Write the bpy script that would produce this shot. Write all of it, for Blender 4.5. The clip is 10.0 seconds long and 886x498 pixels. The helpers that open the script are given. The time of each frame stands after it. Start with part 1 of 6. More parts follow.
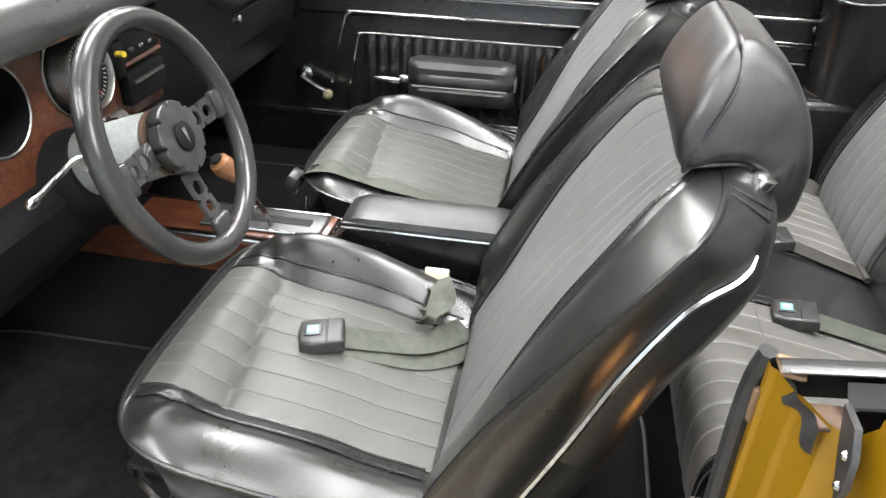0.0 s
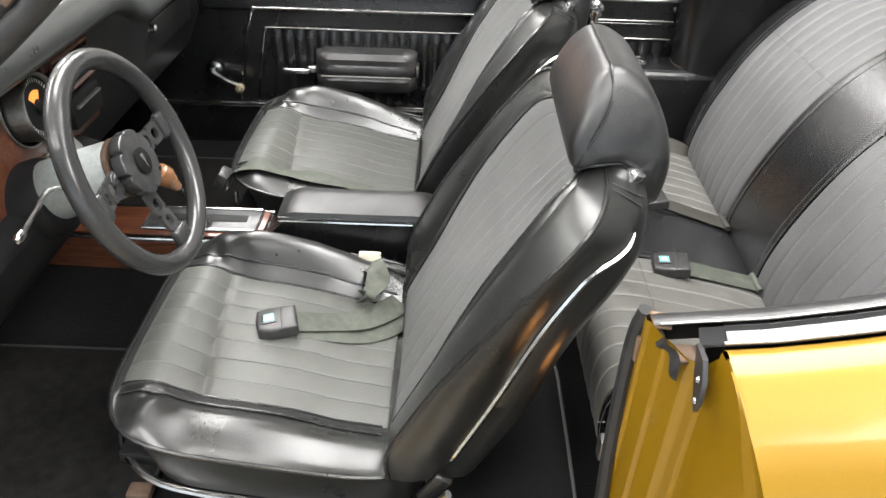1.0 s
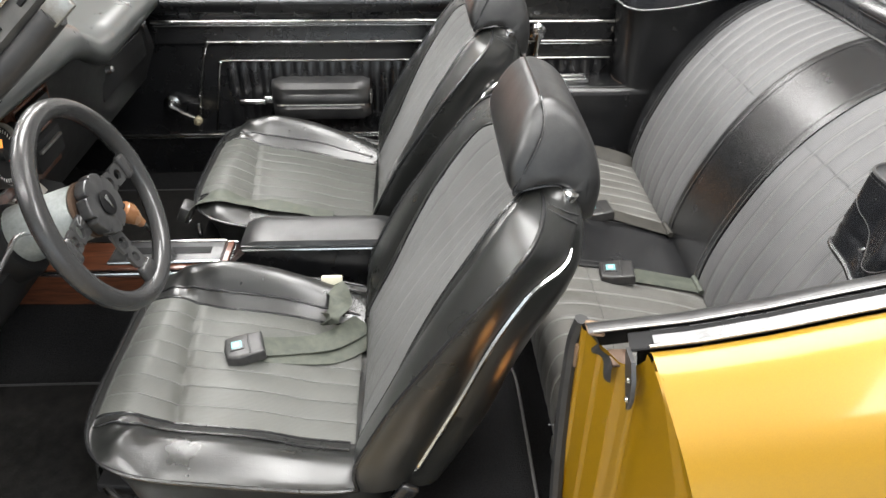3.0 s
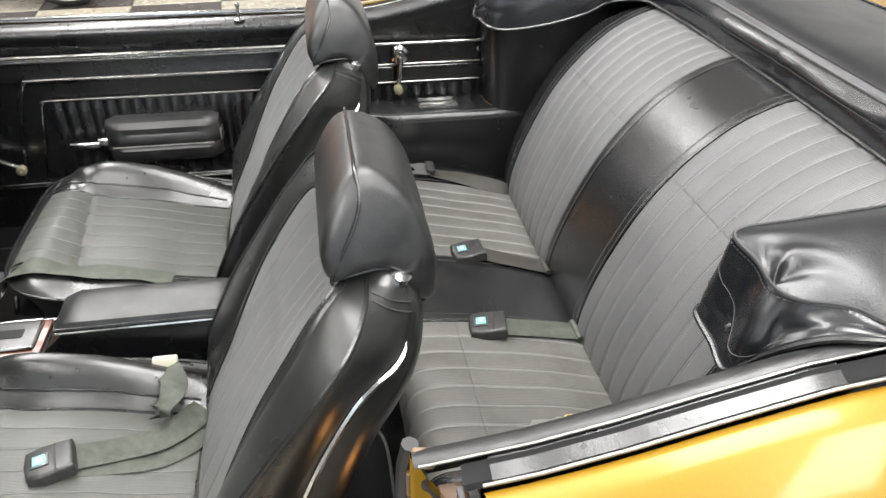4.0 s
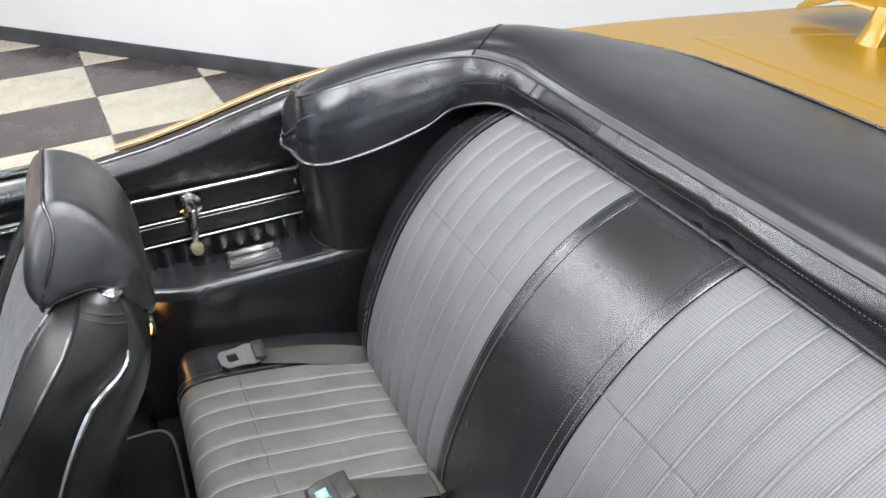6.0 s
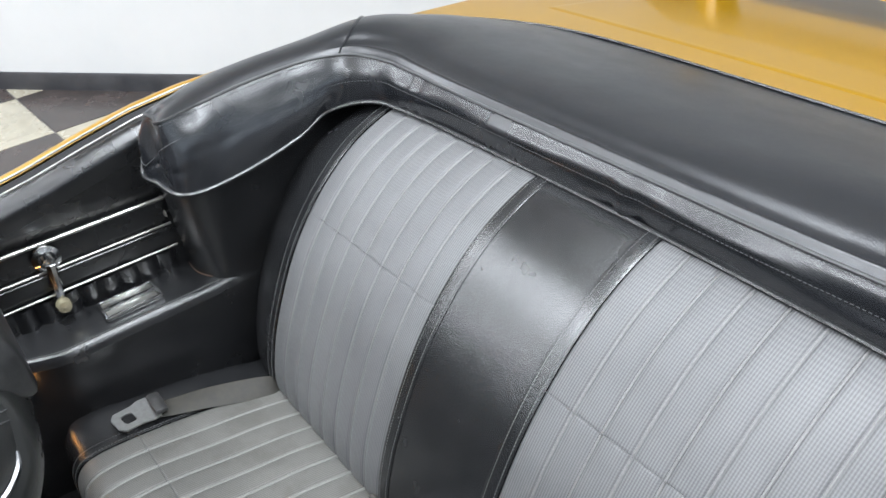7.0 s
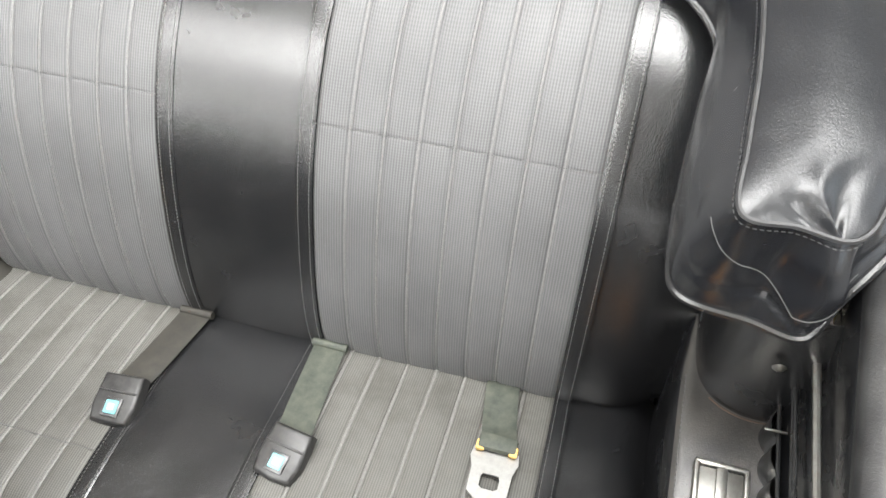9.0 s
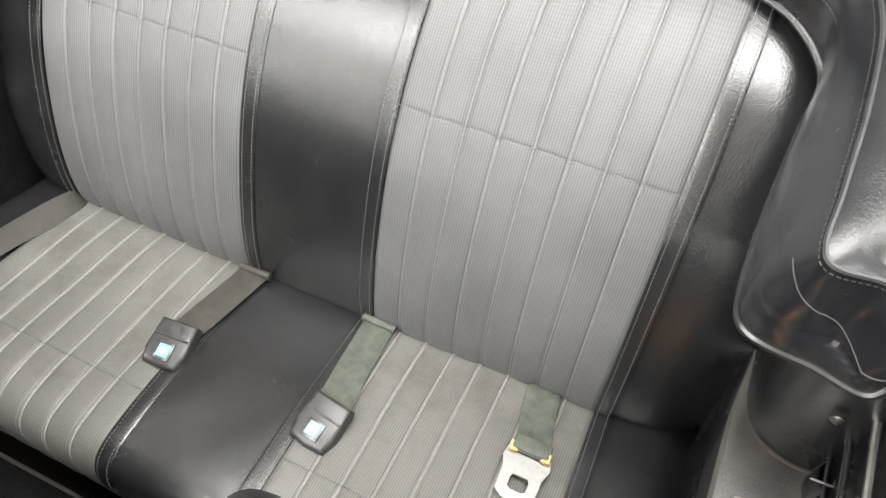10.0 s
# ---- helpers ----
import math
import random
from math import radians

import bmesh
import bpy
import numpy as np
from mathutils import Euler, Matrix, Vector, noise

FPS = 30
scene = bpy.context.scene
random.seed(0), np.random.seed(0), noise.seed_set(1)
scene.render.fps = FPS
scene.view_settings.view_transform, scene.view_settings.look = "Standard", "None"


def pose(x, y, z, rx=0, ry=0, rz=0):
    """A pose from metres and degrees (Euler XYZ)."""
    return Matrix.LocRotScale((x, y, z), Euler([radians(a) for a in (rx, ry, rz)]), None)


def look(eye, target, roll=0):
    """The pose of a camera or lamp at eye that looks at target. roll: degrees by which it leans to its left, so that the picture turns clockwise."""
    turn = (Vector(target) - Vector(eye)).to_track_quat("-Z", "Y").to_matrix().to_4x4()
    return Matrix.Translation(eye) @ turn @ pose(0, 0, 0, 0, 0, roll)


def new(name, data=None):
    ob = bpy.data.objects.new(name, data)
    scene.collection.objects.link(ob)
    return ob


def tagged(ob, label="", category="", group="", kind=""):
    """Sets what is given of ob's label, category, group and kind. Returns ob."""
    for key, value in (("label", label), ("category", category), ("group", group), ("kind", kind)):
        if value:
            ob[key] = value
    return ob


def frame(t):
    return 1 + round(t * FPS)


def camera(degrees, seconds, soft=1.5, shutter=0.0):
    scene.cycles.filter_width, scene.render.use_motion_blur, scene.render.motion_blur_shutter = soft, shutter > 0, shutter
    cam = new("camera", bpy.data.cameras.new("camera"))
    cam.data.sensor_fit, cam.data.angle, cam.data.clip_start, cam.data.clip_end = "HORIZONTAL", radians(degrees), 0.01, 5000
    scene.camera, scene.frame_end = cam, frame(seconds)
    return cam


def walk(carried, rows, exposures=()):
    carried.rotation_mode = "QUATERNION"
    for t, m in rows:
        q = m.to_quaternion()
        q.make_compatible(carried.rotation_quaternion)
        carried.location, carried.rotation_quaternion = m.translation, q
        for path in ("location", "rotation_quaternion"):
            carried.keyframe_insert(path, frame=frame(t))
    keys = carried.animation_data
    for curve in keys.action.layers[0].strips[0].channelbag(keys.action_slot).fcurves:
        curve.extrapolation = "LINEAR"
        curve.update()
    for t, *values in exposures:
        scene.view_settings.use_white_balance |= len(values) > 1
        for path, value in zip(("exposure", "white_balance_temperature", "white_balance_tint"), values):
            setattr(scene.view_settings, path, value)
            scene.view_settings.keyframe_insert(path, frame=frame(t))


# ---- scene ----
cam = camera(62.4, 10.0)
PATH = [
    (0, (0.256, -1.14, 1.312), (-0.029, 0.533, 0.254), 1.6),
    (0.5, (0.236, -1.197, 1.375), (0.174, 0.455, 0.249), 1.6),
    (1, (0.221, -1.262, 1.442), (0.21, 0.375, 0.292), 1.8),
    (1.5, (0.222, -1.299, 1.481), (0.207, 0.331, 0.323), 1.1),
    (2, (0.229, -1.318, 1.495), (0.225, 0.325, 0.355), 0.8),
    (3.3, (0.257, -1.304, 1.49), (0.39, 0.348, 0.371), 0.6),
    (3.5, (0.28, -1.278, 1.486), (0.463, 0.366, 0.362), 0.8),
    (4, (0.377, -1.133, 1.498), (0.675, 0.496, 0.377), 0.8),
    (4.5, (0.484, -1.008, 1.516), (0.878, 0.606, 0.403), 0.1),
    (5, (0.5, -0.864, 1.523), (1.019, 0.725, 0.424), -0.0),
    (5.2, (0.498, -0.782, 1.54), (1.044, 0.787, 0.428), -0.5),
    (6.3, (0.539, -0.600, 1.548), (1.310, 0.885, 0.456), -1.7),
    (6.5, (0.546, -0.590, 1.553), (1.379, 0.858, 0.455), -2.0),
    (7, (0.505, -0.521, 1.556), (1.489, 0.771, 0.388), -3.5),
    (7.5, (0.415, -0.46, 1.558), (1.552, 0.592, 0.294), -4.5),
    (8, (0.406, -0.433, 1.549), (1.579, 0.304, 0.107), -5.5),
    (8.5, (0.413, -0.438, 1.54), (1.561, 0.068, -0.017), -5.0),
    (9, (0.426, -0.44, 1.536), (1.474, -0.077, -0.129), -4.2),
    (9.5, (0.426, -0.427, 1.539), (1.416, -0.097, -0.167), -2.6),
    (10, (0.426, -0.421, 1.54), (1.4, 0.056, -0.141), -1.7),
]
walk(cam, [(t, look(eye, target, roll)) for t, eye, target, roll in PATH], exposures=[(0.0, 0.44, 6500, 10), (0.6, 0.35, 6550, 10), (2.0, 0.26, 6600, 10), (4.0, 0.12, 6550, 10), (5.0, 0.06, 6400, 10), (6.5, 0.09, 6000, 9), (7.5, 0.13, 5950, 8), (8.5, 0.45, 6350, 9), (10.0, 0.49, 6650, 9)])

# ---- light: white showroom with rows of ceiling troffers ----
world = bpy.data.worlds.new("showroom_world")
scene.world = world
world.use_nodes = True
world.node_tree.nodes["Background"].inputs[0].default_value = (1.0, 0.99, 0.97, 1)
world.node_tree.nodes["Background"].inputs[1].default_value = 0.05
CEILING = 3.3
LAMPS = [(-3.3, -2.6), (-0.9, -2.6), (1.7, -2.6), (-3.3, 0.9), (-0.7, 0.9), (1.0, -0.3), (-3.0, 3.4), (-0.6, 3.3)]
LAMP_POWER = 102.0
for lx, ly in LAMPS:
    data = bpy.data.lights.new("troffer_light", "AREA")
    data.shape, data.size, data.size_y = "RECTANGLE", 0.8, 1.9
    data.energy, data.color = LAMP_POWER * (1.2 if lx < -2 else 1.0), (1.0, 1.0, 1.0)
    lamp = new("troffer_light", data)
    lamp.matrix_world = pose(lx, ly, CEILING - 0.075, 0, 0, 0)
# cool daylight of an assumed, unseen south window, added for sheen on the near sides
data = bpy.data.lights.new("assumed_daylight", "AREA")
data.shape, data.size, data.size_y = "RECTANGLE", 8.0, 2.2
data.energy, data.color = 85.0, (0.82, 0.92, 1.0)
new("assumed_daylight", data).matrix_world = pose(0.1, -5.49, 1.5, 90, 0, 0)
# the two small amber courtesy lamps low in the rear side trims
for ly in (-0.582, 0.582):
    data = bpy.data.lights.new("courtesy_bulb", "POINT")
    data.energy, data.color, data.shadow_soft_size = 0.1, (1.0, 0.42, 0.1), 0.012
    new("courtesy_bulb", data).matrix_world = pose(0.448, ly, 0.672)


# ---- materials ----
def mat(name, base, rough=0.5, metal=0.0, coat=0.0, spec=0.5):
    m = bpy.data.materials.new(name)
    m.use_nodes = True
    b = m.node_tree.nodes["Principled BSDF"]
    b.inputs["Base Color"].default_value = (*base, 1)
    b.inputs["Roughness"].default_value = rough
    b.inputs["Metallic"].default_value = metal
    b.inputs["Coat Weight"].default_value = coat
    b.inputs["Coat Roughness"].default_value = 0.04
    b.inputs["Specular IOR Level"].default_value = spec
    return m


def node(m, kind, **inputs):
    n = m.node_tree.nodes.new(kind)
    for k, v in inputs.items():
        n.inputs[k.replace("_", " ")].default_value = v
    return n


def link(m, a, ao, b, bi):
    m.node_tree.links.new(a.outputs[ao], b.inputs[bi])


def bsdf(m):
    return m.node_tree.nodes["Principled BSDF"]


def coords(m, scale=(1, 1, 1), rot=(0, 0, 0)):
    tc = m.node_tree.nodes.new("ShaderNodeTexCoord")
    mp = m.node_tree.nodes.new("ShaderNodeMapping")
    mp.inputs["Scale"].default_value = scale
    mp.inputs["Rotation"].default_value = [radians(a) for a in rot]
    link(m, tc, "Object", mp, "Vector")
    return mp


def ramp(m, lo, hi, a, b):
    r = m.node_tree.nodes.new("ShaderNodeMapRange")
    r.inputs["From Min"].default_value, r.inputs["From Max"].default_value = lo, hi
    r.inputs["To Min"].default_value, r.inputs["To Max"].default_value = a, b
    return r


def bump(m, height_node, out, strength, dist, before=None):
    bp = node(m, "ShaderNodeBump", Strength=strength, Distance=dist)
    link(m, height_node, out, bp, "Height")
    if before:
        link(m, before, "Normal", bp, "Normal")
    link(m, bp, "Normal", bsdf(m), "Normal")
    return bp


def mixcol(m, fac, fo, a, b):
    mx = m.node_tree.nodes.new("ShaderNodeMix")
    mx.data_type = "RGBA"
    mx.inputs[6].default_value, mx.inputs[7].default_value = (*a, 1), (*b, 1)
    link(m, fac, fo, mx, 0)
    return mx


def vinyl(name, base=(0.008, 0.0083, 0.009), dusty=(0.016, 0.016, 0.0165), rough=(0.2, 0.29), grain=380.0, depth=0.0008, crease=0.0, spot=(0.3, 0.9), spec=0.65):
    """Grained vinyl: pebbled hide relief, soft creases, dust and rubbed patches."""
    m = mat(name, base, 0.4, spec=spec)
    co = coords(m)
    big = node(m, "ShaderNodeTexNoise", Scale=9.0, Detail=4.0, Roughness=0.6)
    link(m, co, "Vector", big, "Vector")
    r = ramp(m, 0.28, 0.72, rough[0], rough[1])
    link(m, big, "Fac", r, "Value")
    link(m, r, "Result", bsdf(m), "Roughness")
    spots = node(m, "ShaderNodeTexNoise", Scale=16.0, Detail=5.0, Roughness=0.6)
    link(m, co, "Vector", spots, "Vector")
    f = ramp(m, spot[0], spot[1], 0.0, 1.0)
    link(m, spots, "Fac", f, "Value")
    mx = mixcol(m, f, "Result", base, dusty)
    link(m, mx, 2, bsdf(m), "Base Color")
    hide = node(m, "ShaderNodeTexNoise", Scale=grain, Detail=2.5, Roughness=0.55, Distortion=0.6)
    link(m, co, "Vector", hide, "Vector")
    b1 = bump(m, hide, "Fac", 0.55, depth)
    soft = node(m, "ShaderNodeTexNoise", Scale=26.0, Detail=4.0)
    link(m, co, "Vector", soft, "Vector")
    bump(m, soft, "Fac", 0.1 + crease, 0.005, b1)
    return m


def weave(name, base, light, across="Z", period=0.0034, rough=0.5, relief=0.3, fade=(0.35, 1.9), stain=0.0):
    """Ribbed upholstery cloth: fine cords with a crossing thread, faint wear."""
    m = mat(name, base, rough, spec=0.3)
    tc = coords(m)
    cord = m.node_tree.nodes.new("ShaderNodeTexWave")
    cord.wave_type, cord.bands_direction = "BANDS", "Y"
    cord.inputs["Scale"].default_value = 0.314 / period
    link(m, tc, "Vector", cord, "Vector")
    cross = m.node_tree.nodes.new("ShaderNodeTexWave")
    cross.wave_type, cross.bands_direction = "BANDS", across
    cross.inputs["Scale"].default_value = 0.314 / (period * 0.8)
    link(m, tc, "Vector", cross, "Vector")
    mul = node(m, "ShaderNodeMath")
    mul.operation = "MULTIPLY_ADD"
    mul.inputs[1].default_value = 0.22
    link(m, cross, "Fac", mul, 0)
    link(m, cord, "Fac", mul, 2)
    wear = node(m, "ShaderNodeTexNoise", Scale=7.0, Detail=6.0, Roughness=0.65)
    link(m, tc, "Vector", wear, "Vector")
    add = node(m, "ShaderNodeMath")
    add.operation = "MULTIPLY_ADD"
    add.inputs[1].default_value = 1.1
    link(m, wear, "Fac", add, 0)
    link(m, mul, "Value", add, 2)
    f = ramp(m, fade[0], fade[1], 0.0, 1.0)
    link(m, add, "Value", f, "Value")
    mx = mixcol(m, f, "Result", base, light)
    if stain:
        dirt = node(m, "ShaderNodeTexNoise", Scale=8.0, Detail=7.0, Roughness=0.7)
        link(m, tc, "Vector", dirt, "Vector")
        k = ramp(m, 0.5, 0.74, 0.0, stain)
        link(m, dirt, "Fac", k, "Value")
        grime = mixcol(m, k, "Result", base, (0.03, 0.027, 0.021))
        link(m, mx, 2, grime, 6)
        mx = grime
    link(m, mx, 2, bsdf(m), "Base Color")
    bump(m, mul, "Value", relief, 0.0006)
    bsdf(m).inputs["Sheen Weight"].default_value = 0.06
    bsdf(m).inputs["Sheen Roughness"].default_value = 0.4
    return m


def noisy(name, a, b, scale, rough=(0.5, 0.7), metal=0.0, coat=0.0, bumpy=0.0, dist=0.001, stretch=(1, 1, 1)):
    m = mat(name, a, rough[0], metal, coat)
    co = coords(m, stretch)
    n = node(m, "ShaderNodeTexNoise", Scale=scale, Detail=6.0, Roughness=0.62)
    link(m, co, "Vector", n, "Vector")
    f = ramp(m, 0.3, 0.72, 0.0, 1.0)
    link(m, n, "Fac", f, "Value")
    mx = mixcol(m, f, "Result", a, b)
    link(m, mx, 2, bsdf(m), "Base Color")
    r = ramp(m, 0.3, 0.72, rough[0], rough[1])
    link(m, n, "Fac", r, "Value")
    link(m, r, "Result", bsdf(m), "Roughness")
    if bumpy:
        bump(m, n, "Fac", bumpy, dist)
    return m


VINYL = vinyl("black_vinyl")
# brownish dust, paler still for the light the near shelf catches
LITSHELF = vinyl("dusty_lit_shelf_vinyl", (0.012, 0.0115, 0.011), (0.05, 0.046, 0.041), (0.3, 0.42), 420.0, 0.0006, spot=(0.35, 0.7))
SEATVINYL = vinyl("worn_seat_vinyl", (0.009, 0.0095, 0.009), (0.018, 0.0185, 0.017), (0.25, 0.35), 400.0, 0.0005, -0.04, spec=0.75)
SOFT = vinyl("worn_vinyl", (0.007, 0.007, 0.0075), (0.03, 0.03, 0.0295), (0.32, 0.44), 420.0, 0.0006, spot=(0.38, 0.68))
GLOSS = vinyl("boot_vinyl", (0.007, 0.0076, 0.0095), (0.013, 0.0135, 0.0145), (0.2, 0.3), 520.0, 0.00022, 0.05, spec=0.8)
SATIN = vinyl("boot_top_vinyl", (0.009, 0.0095, 0.011), (0.014, 0.0145, 0.0155), (0.28, 0.35), 460.0, 0.0005, spec=0.52)
PANEL = vinyl("panel_vinyl", (0.004, 0.0042, 0.005), (0.007, 0.007, 0.007), (0.22, 0.32), 400.0, 0.0004, spec=0.75)
CLOTH = weave("grey_ribbed_cloth", (0.048, 0.048, 0.0495), (0.128, 0.128, 0.129), relief=0.5)
CUSHCLOTH = weave("grey_cushion_cloth", (0.054, 0.053, 0.049), (0.135, 0.132, 0.121), "X", stain=0.6)
SEATCLOTH = weave("worn_seat_cloth", (0.036, 0.038, 0.034), (0.09, 0.092, 0.083), "X", 0.0027, 0.44, 0.4, stain=0.6)
bsdf(SEATCLOTH).inputs["Specular IOR Level"].default_value = 0.45
BACKCLOTH = weave("seat_back_cloth", (0.045, 0.046, 0.045), (0.11, 0.11, 0.108), "Z", 0.0027, 0.44, 0.5)
# rib seams paler than the cloth: lit edges of the ribs put into colour
SEAM = noisy("seam_cord", (0.095, 0.095, 0.094), (0.145, 0.143, 0.14), 300.0, (0.5, 0.6))
PALESEAM = noisy("lit_seam_cord", (0.115, 0.113, 0.106), (0.18, 0.177, 0.166), 300.0, (0.5, 0.6))
THREAD = noisy("grey_thread", (0.06, 0.06, 0.06), (0.11, 0.11, 0.107), 500.0, (0.6, 0.7))
BLACKTHREAD = noisy("black_thread", (0.02, 0.02, 0.021), (0.045, 0.045, 0.045), 500.0, (0.5, 0.6))
CHROME = noisy("chrome", (0.62, 0.63, 0.64), (0.5, 0.5, 0.49), 60.0, (0.1, 0.28), 1.0)
DULL = noisy("dull_metal", (0.4, 0.4, 0.385), (0.26, 0.245, 0.22), 90.0, (0.3, 0.5), 1.0)
BRASS = noisy("worn_knob", (0.5, 0.45, 0.3), (0.36, 0.32, 0.22), 40.0, (0.15, 0.3), 0.6)
RUST = noisy("rusty_bracket", (0.13, 0.075, 0.04), (0.24, 0.165, 0.11), 80.0, (0.6, 0.8), 0.2, bumpy=0.4)
GOLD = noisy("gold_paint", (0.255, 0.139, 0.001), (0.23, 0.125, 0.001), 700.0, (0.36, 0.42), 0.25, 0.28)
bsdf(GOLD).inputs["Coat IOR"].default_value = 1.5
bsdf(GOLD).inputs["Coat Roughness"].default_value = 0.07
CARPET = noisy("black_carpet", (0.0025, 0.0025, 0.003), (0.014, 0.014, 0.014), 300.0, (0.9, 1.0), bumpy=0.9, dist=0.004)
MAT = noisy("floor_mat", (0.004, 0.004, 0.004), (0.016, 0.015, 0.014), 45.0, (0.75, 0.95), bumpy=0.5, dist=0.002)
for m in (CARPET, MAT):
    bsdf(m).inputs["Specular IOR Level"].default_value = 0.1
RUBBER = noisy("rubber", (0.012, 0.012, 0.013), (0.03, 0.03, 0.03), 60.0, (0.4, 0.6))
BINDING = noisy("mat_binding", (0.05, 0.05, 0.05), (0.085, 0.084, 0.08), 90.0, (0.7, 0.9))
RIM = noisy("wheel_rim", (0.028, 0.0285, 0.029), (0.036, 0.036, 0.036), 400.0, (0.22, 0.28))
SPOKE = noisy("spoke_metal", (0.05, 0.05, 0.052), (0.1, 0.1, 0.1), 50.0, (0.3, 0.42), 0.6)
COLUMN = noisy("column_paint", (0.27, 0.29, 0.283), (0.2, 0.215, 0.21), 160.0, (0.35, 0.5), 0.25, bumpy=0.1)
PAD = noisy("dash_pad", (0.036, 0.039, 0.038), (0.05, 0.054, 0.052), 25.0, (0.27, 0.31))
bsdf(PAD).inputs["Specular IOR Level"].default_value = 1.0
DASHBLACK = noisy("dash_black", (0.005, 0.005, 0.0055), (0.009, 0.009, 0.009), 30.0, (0.42, 0.5))
RUSTDARK = noisy("dark_rust", (0.06, 0.033, 0.02), (0.12, 0.08, 0.055), 80.0, (0.6, 0.8), 0.2, bumpy=0.4)
WEBBING = noisy("belt_webbing", (0.026, 0.032, 0.025), (0.075, 0.08, 0.062), 70.0, (0.6, 0.8), bumpy=0.3, dist=0.0006, stretch=(1, 1, 1))
DARKWEB = noisy("brown_webbing", (0.012, 0.011, 0.009), (0.036, 0.033, 0.026), 90.0, (0.6, 0.8), bumpy=0.3, dist=0.0006)
BUCKLE = noisy("buckle_plastic", (0.014, 0.014, 0.015), (0.04, 0.039, 0.037), 120.0, (0.3, 0.5), bumpy=0.15)
PALEMARK = mat("pale_button_mark", (0.45, 0.52, 0.52), 0.4)
CYAN = mat("cyan_button", (0.16, 0.4, 0.42), 0.35)
STEEL = noisy("plated_tongue", (0.42, 0.42, 0.41), (0.33, 0.33, 0.315), 120.0, (0.3, 0.45), 0.9)
CREAM = mat("cream_plastic", (0.52, 0.5, 0.4), 0.5)
YELLOWED = mat("yellowed_foam", (0.6, 0.38, 0.12), 0.8)
BLACK = mat("matte_black", (0.005, 0.005, 0.0055), 0.6, spec=0.25)
WHITE_INK = mat("white_ink", (0.75, 0.75, 0.72), 0.5)
RED = mat("red_needle", (0.7, 0.03, 0.01), 0.4)
AMBER = mat("amber_dial", (0.7, 0.25, 0.05), 0.4)
# emission added so that the amber sector glows by itself
bsdf(AMBER).inputs["Emission Color"].default_value = (1.0, 0.35, 0.06, 1)
bsdf(AMBER).inputs["Emission Strength"].default_value = 0.7
YELLOW = mat("yellow_stub", (0.7, 0.5, 0.05), 0.4)
RUBBERBAND = mat("whitewall", (0.82, 0.8, 0.76), 0.6)
ORANGE = noisy("orange_paint", (0.75, 0.25, 0.06), (0.7, 0.22, 0.05), 300.0, (0.25, 0.3), 0.0, 1.0)


def wood(name):
    m = mat(name, (0.16, 0.05, 0.022), 0.35, 0, 0.3)
    co = coords(m, (3.0, 26.0, 26.0))
    n = node(m, "ShaderNodeTexNoise", Scale=5.0, Detail=8.0, Roughness=0.65, Distortion=0.6)
    link(m, co, "Vector", n, "Vector")
    f = ramp(m, 0.32, 0.68, 0.0, 1.0)
    link(m, n, "Fac", f, "Value")
    mx = mixcol(m, f, "Result", (0.035, 0.011, 0.006), (0.15, 0.052, 0.024))
    link(m, mx, 2, bsdf(m), "Base Color")
    return m


WOOD = wood("walnut_veneer")
KNOBWOOD = noisy("shift_knob_wood", (0.22, 0.1, 0.045), (0.3, 0.15, 0.07), 30.0, (0.2, 0.3), 0.0, 0.6)
WALL = noisy("white_wall_paint", (0.52, 0.52, 0.517), (0.485, 0.49, 0.487), 1.6, (0.5, 0.65), bumpy=0.02)
CEIL = mat("ceiling_white", (0.8, 0.8, 0.78), 0.8)
DECKING = noisy("ceiling_white_paint", (0.64, 0.64, 0.64), (0.68, 0.68, 0.675), 3.0, (0.7, 0.9))
GREYWALL = noisy("pale_wall_paint", (0.58, 0.58, 0.58), (0.62, 0.62, 0.615), 1.6, (0.5, 0.65))
SKIRT = noisy("black_baseboard", (0.02, 0.021, 0.024), (0.045, 0.045, 0.048), 8.0, (0.35, 0.5))
DARKTILE = noisy("dark_floor_tile", (0.025, 0.022, 0.021), (0.07, 0.055, 0.05), 5.0, (0.16, 0.34))
LIGHTTILE = noisy("cream_floor_tile", (0.38, 0.352, 0.28), (0.28, 0.256, 0.195), 6.0, (0.18, 0.36))
GROUT = noisy("grout", (0.1, 0.095, 0.09), (0.16, 0.15, 0.14), 30.0, (0.7, 0.9))
GLOW = mat("warm_lens", (0.9, 0.75, 0.4), 0.3)
bsdf(GLOW).inputs["Emission Color"].default_value = (1.0, 0.48, 0.12, 1)
bsdf(GLOW).inputs["Emission Strength"].default_value = 3.5
TUBE = mat("troffer_diffuser", (0.9, 0.9, 0.88), 0.6)
bsdf(TUBE).inputs["Emission Color"].default_value = (1.0, 0.985, 0.955, 1)
bsdf(TUBE).inputs["Emission Strength"].default_value = 3.0
GLASS = mat("clear_glass", (1, 1, 1), 0.02)
bsdf(GLASS).inputs["Transmission Weight"].default_value = 1.0
bsdf(GLASS).inputs["IOR"].default_value = 1.45


# ---- mesh helpers ----
def thing(name, label, category, at=(0, 0, 0), group="", kind=""):
    ob = new(name)
    ob.location = at
    return tagged(ob, label, category, group, kind)


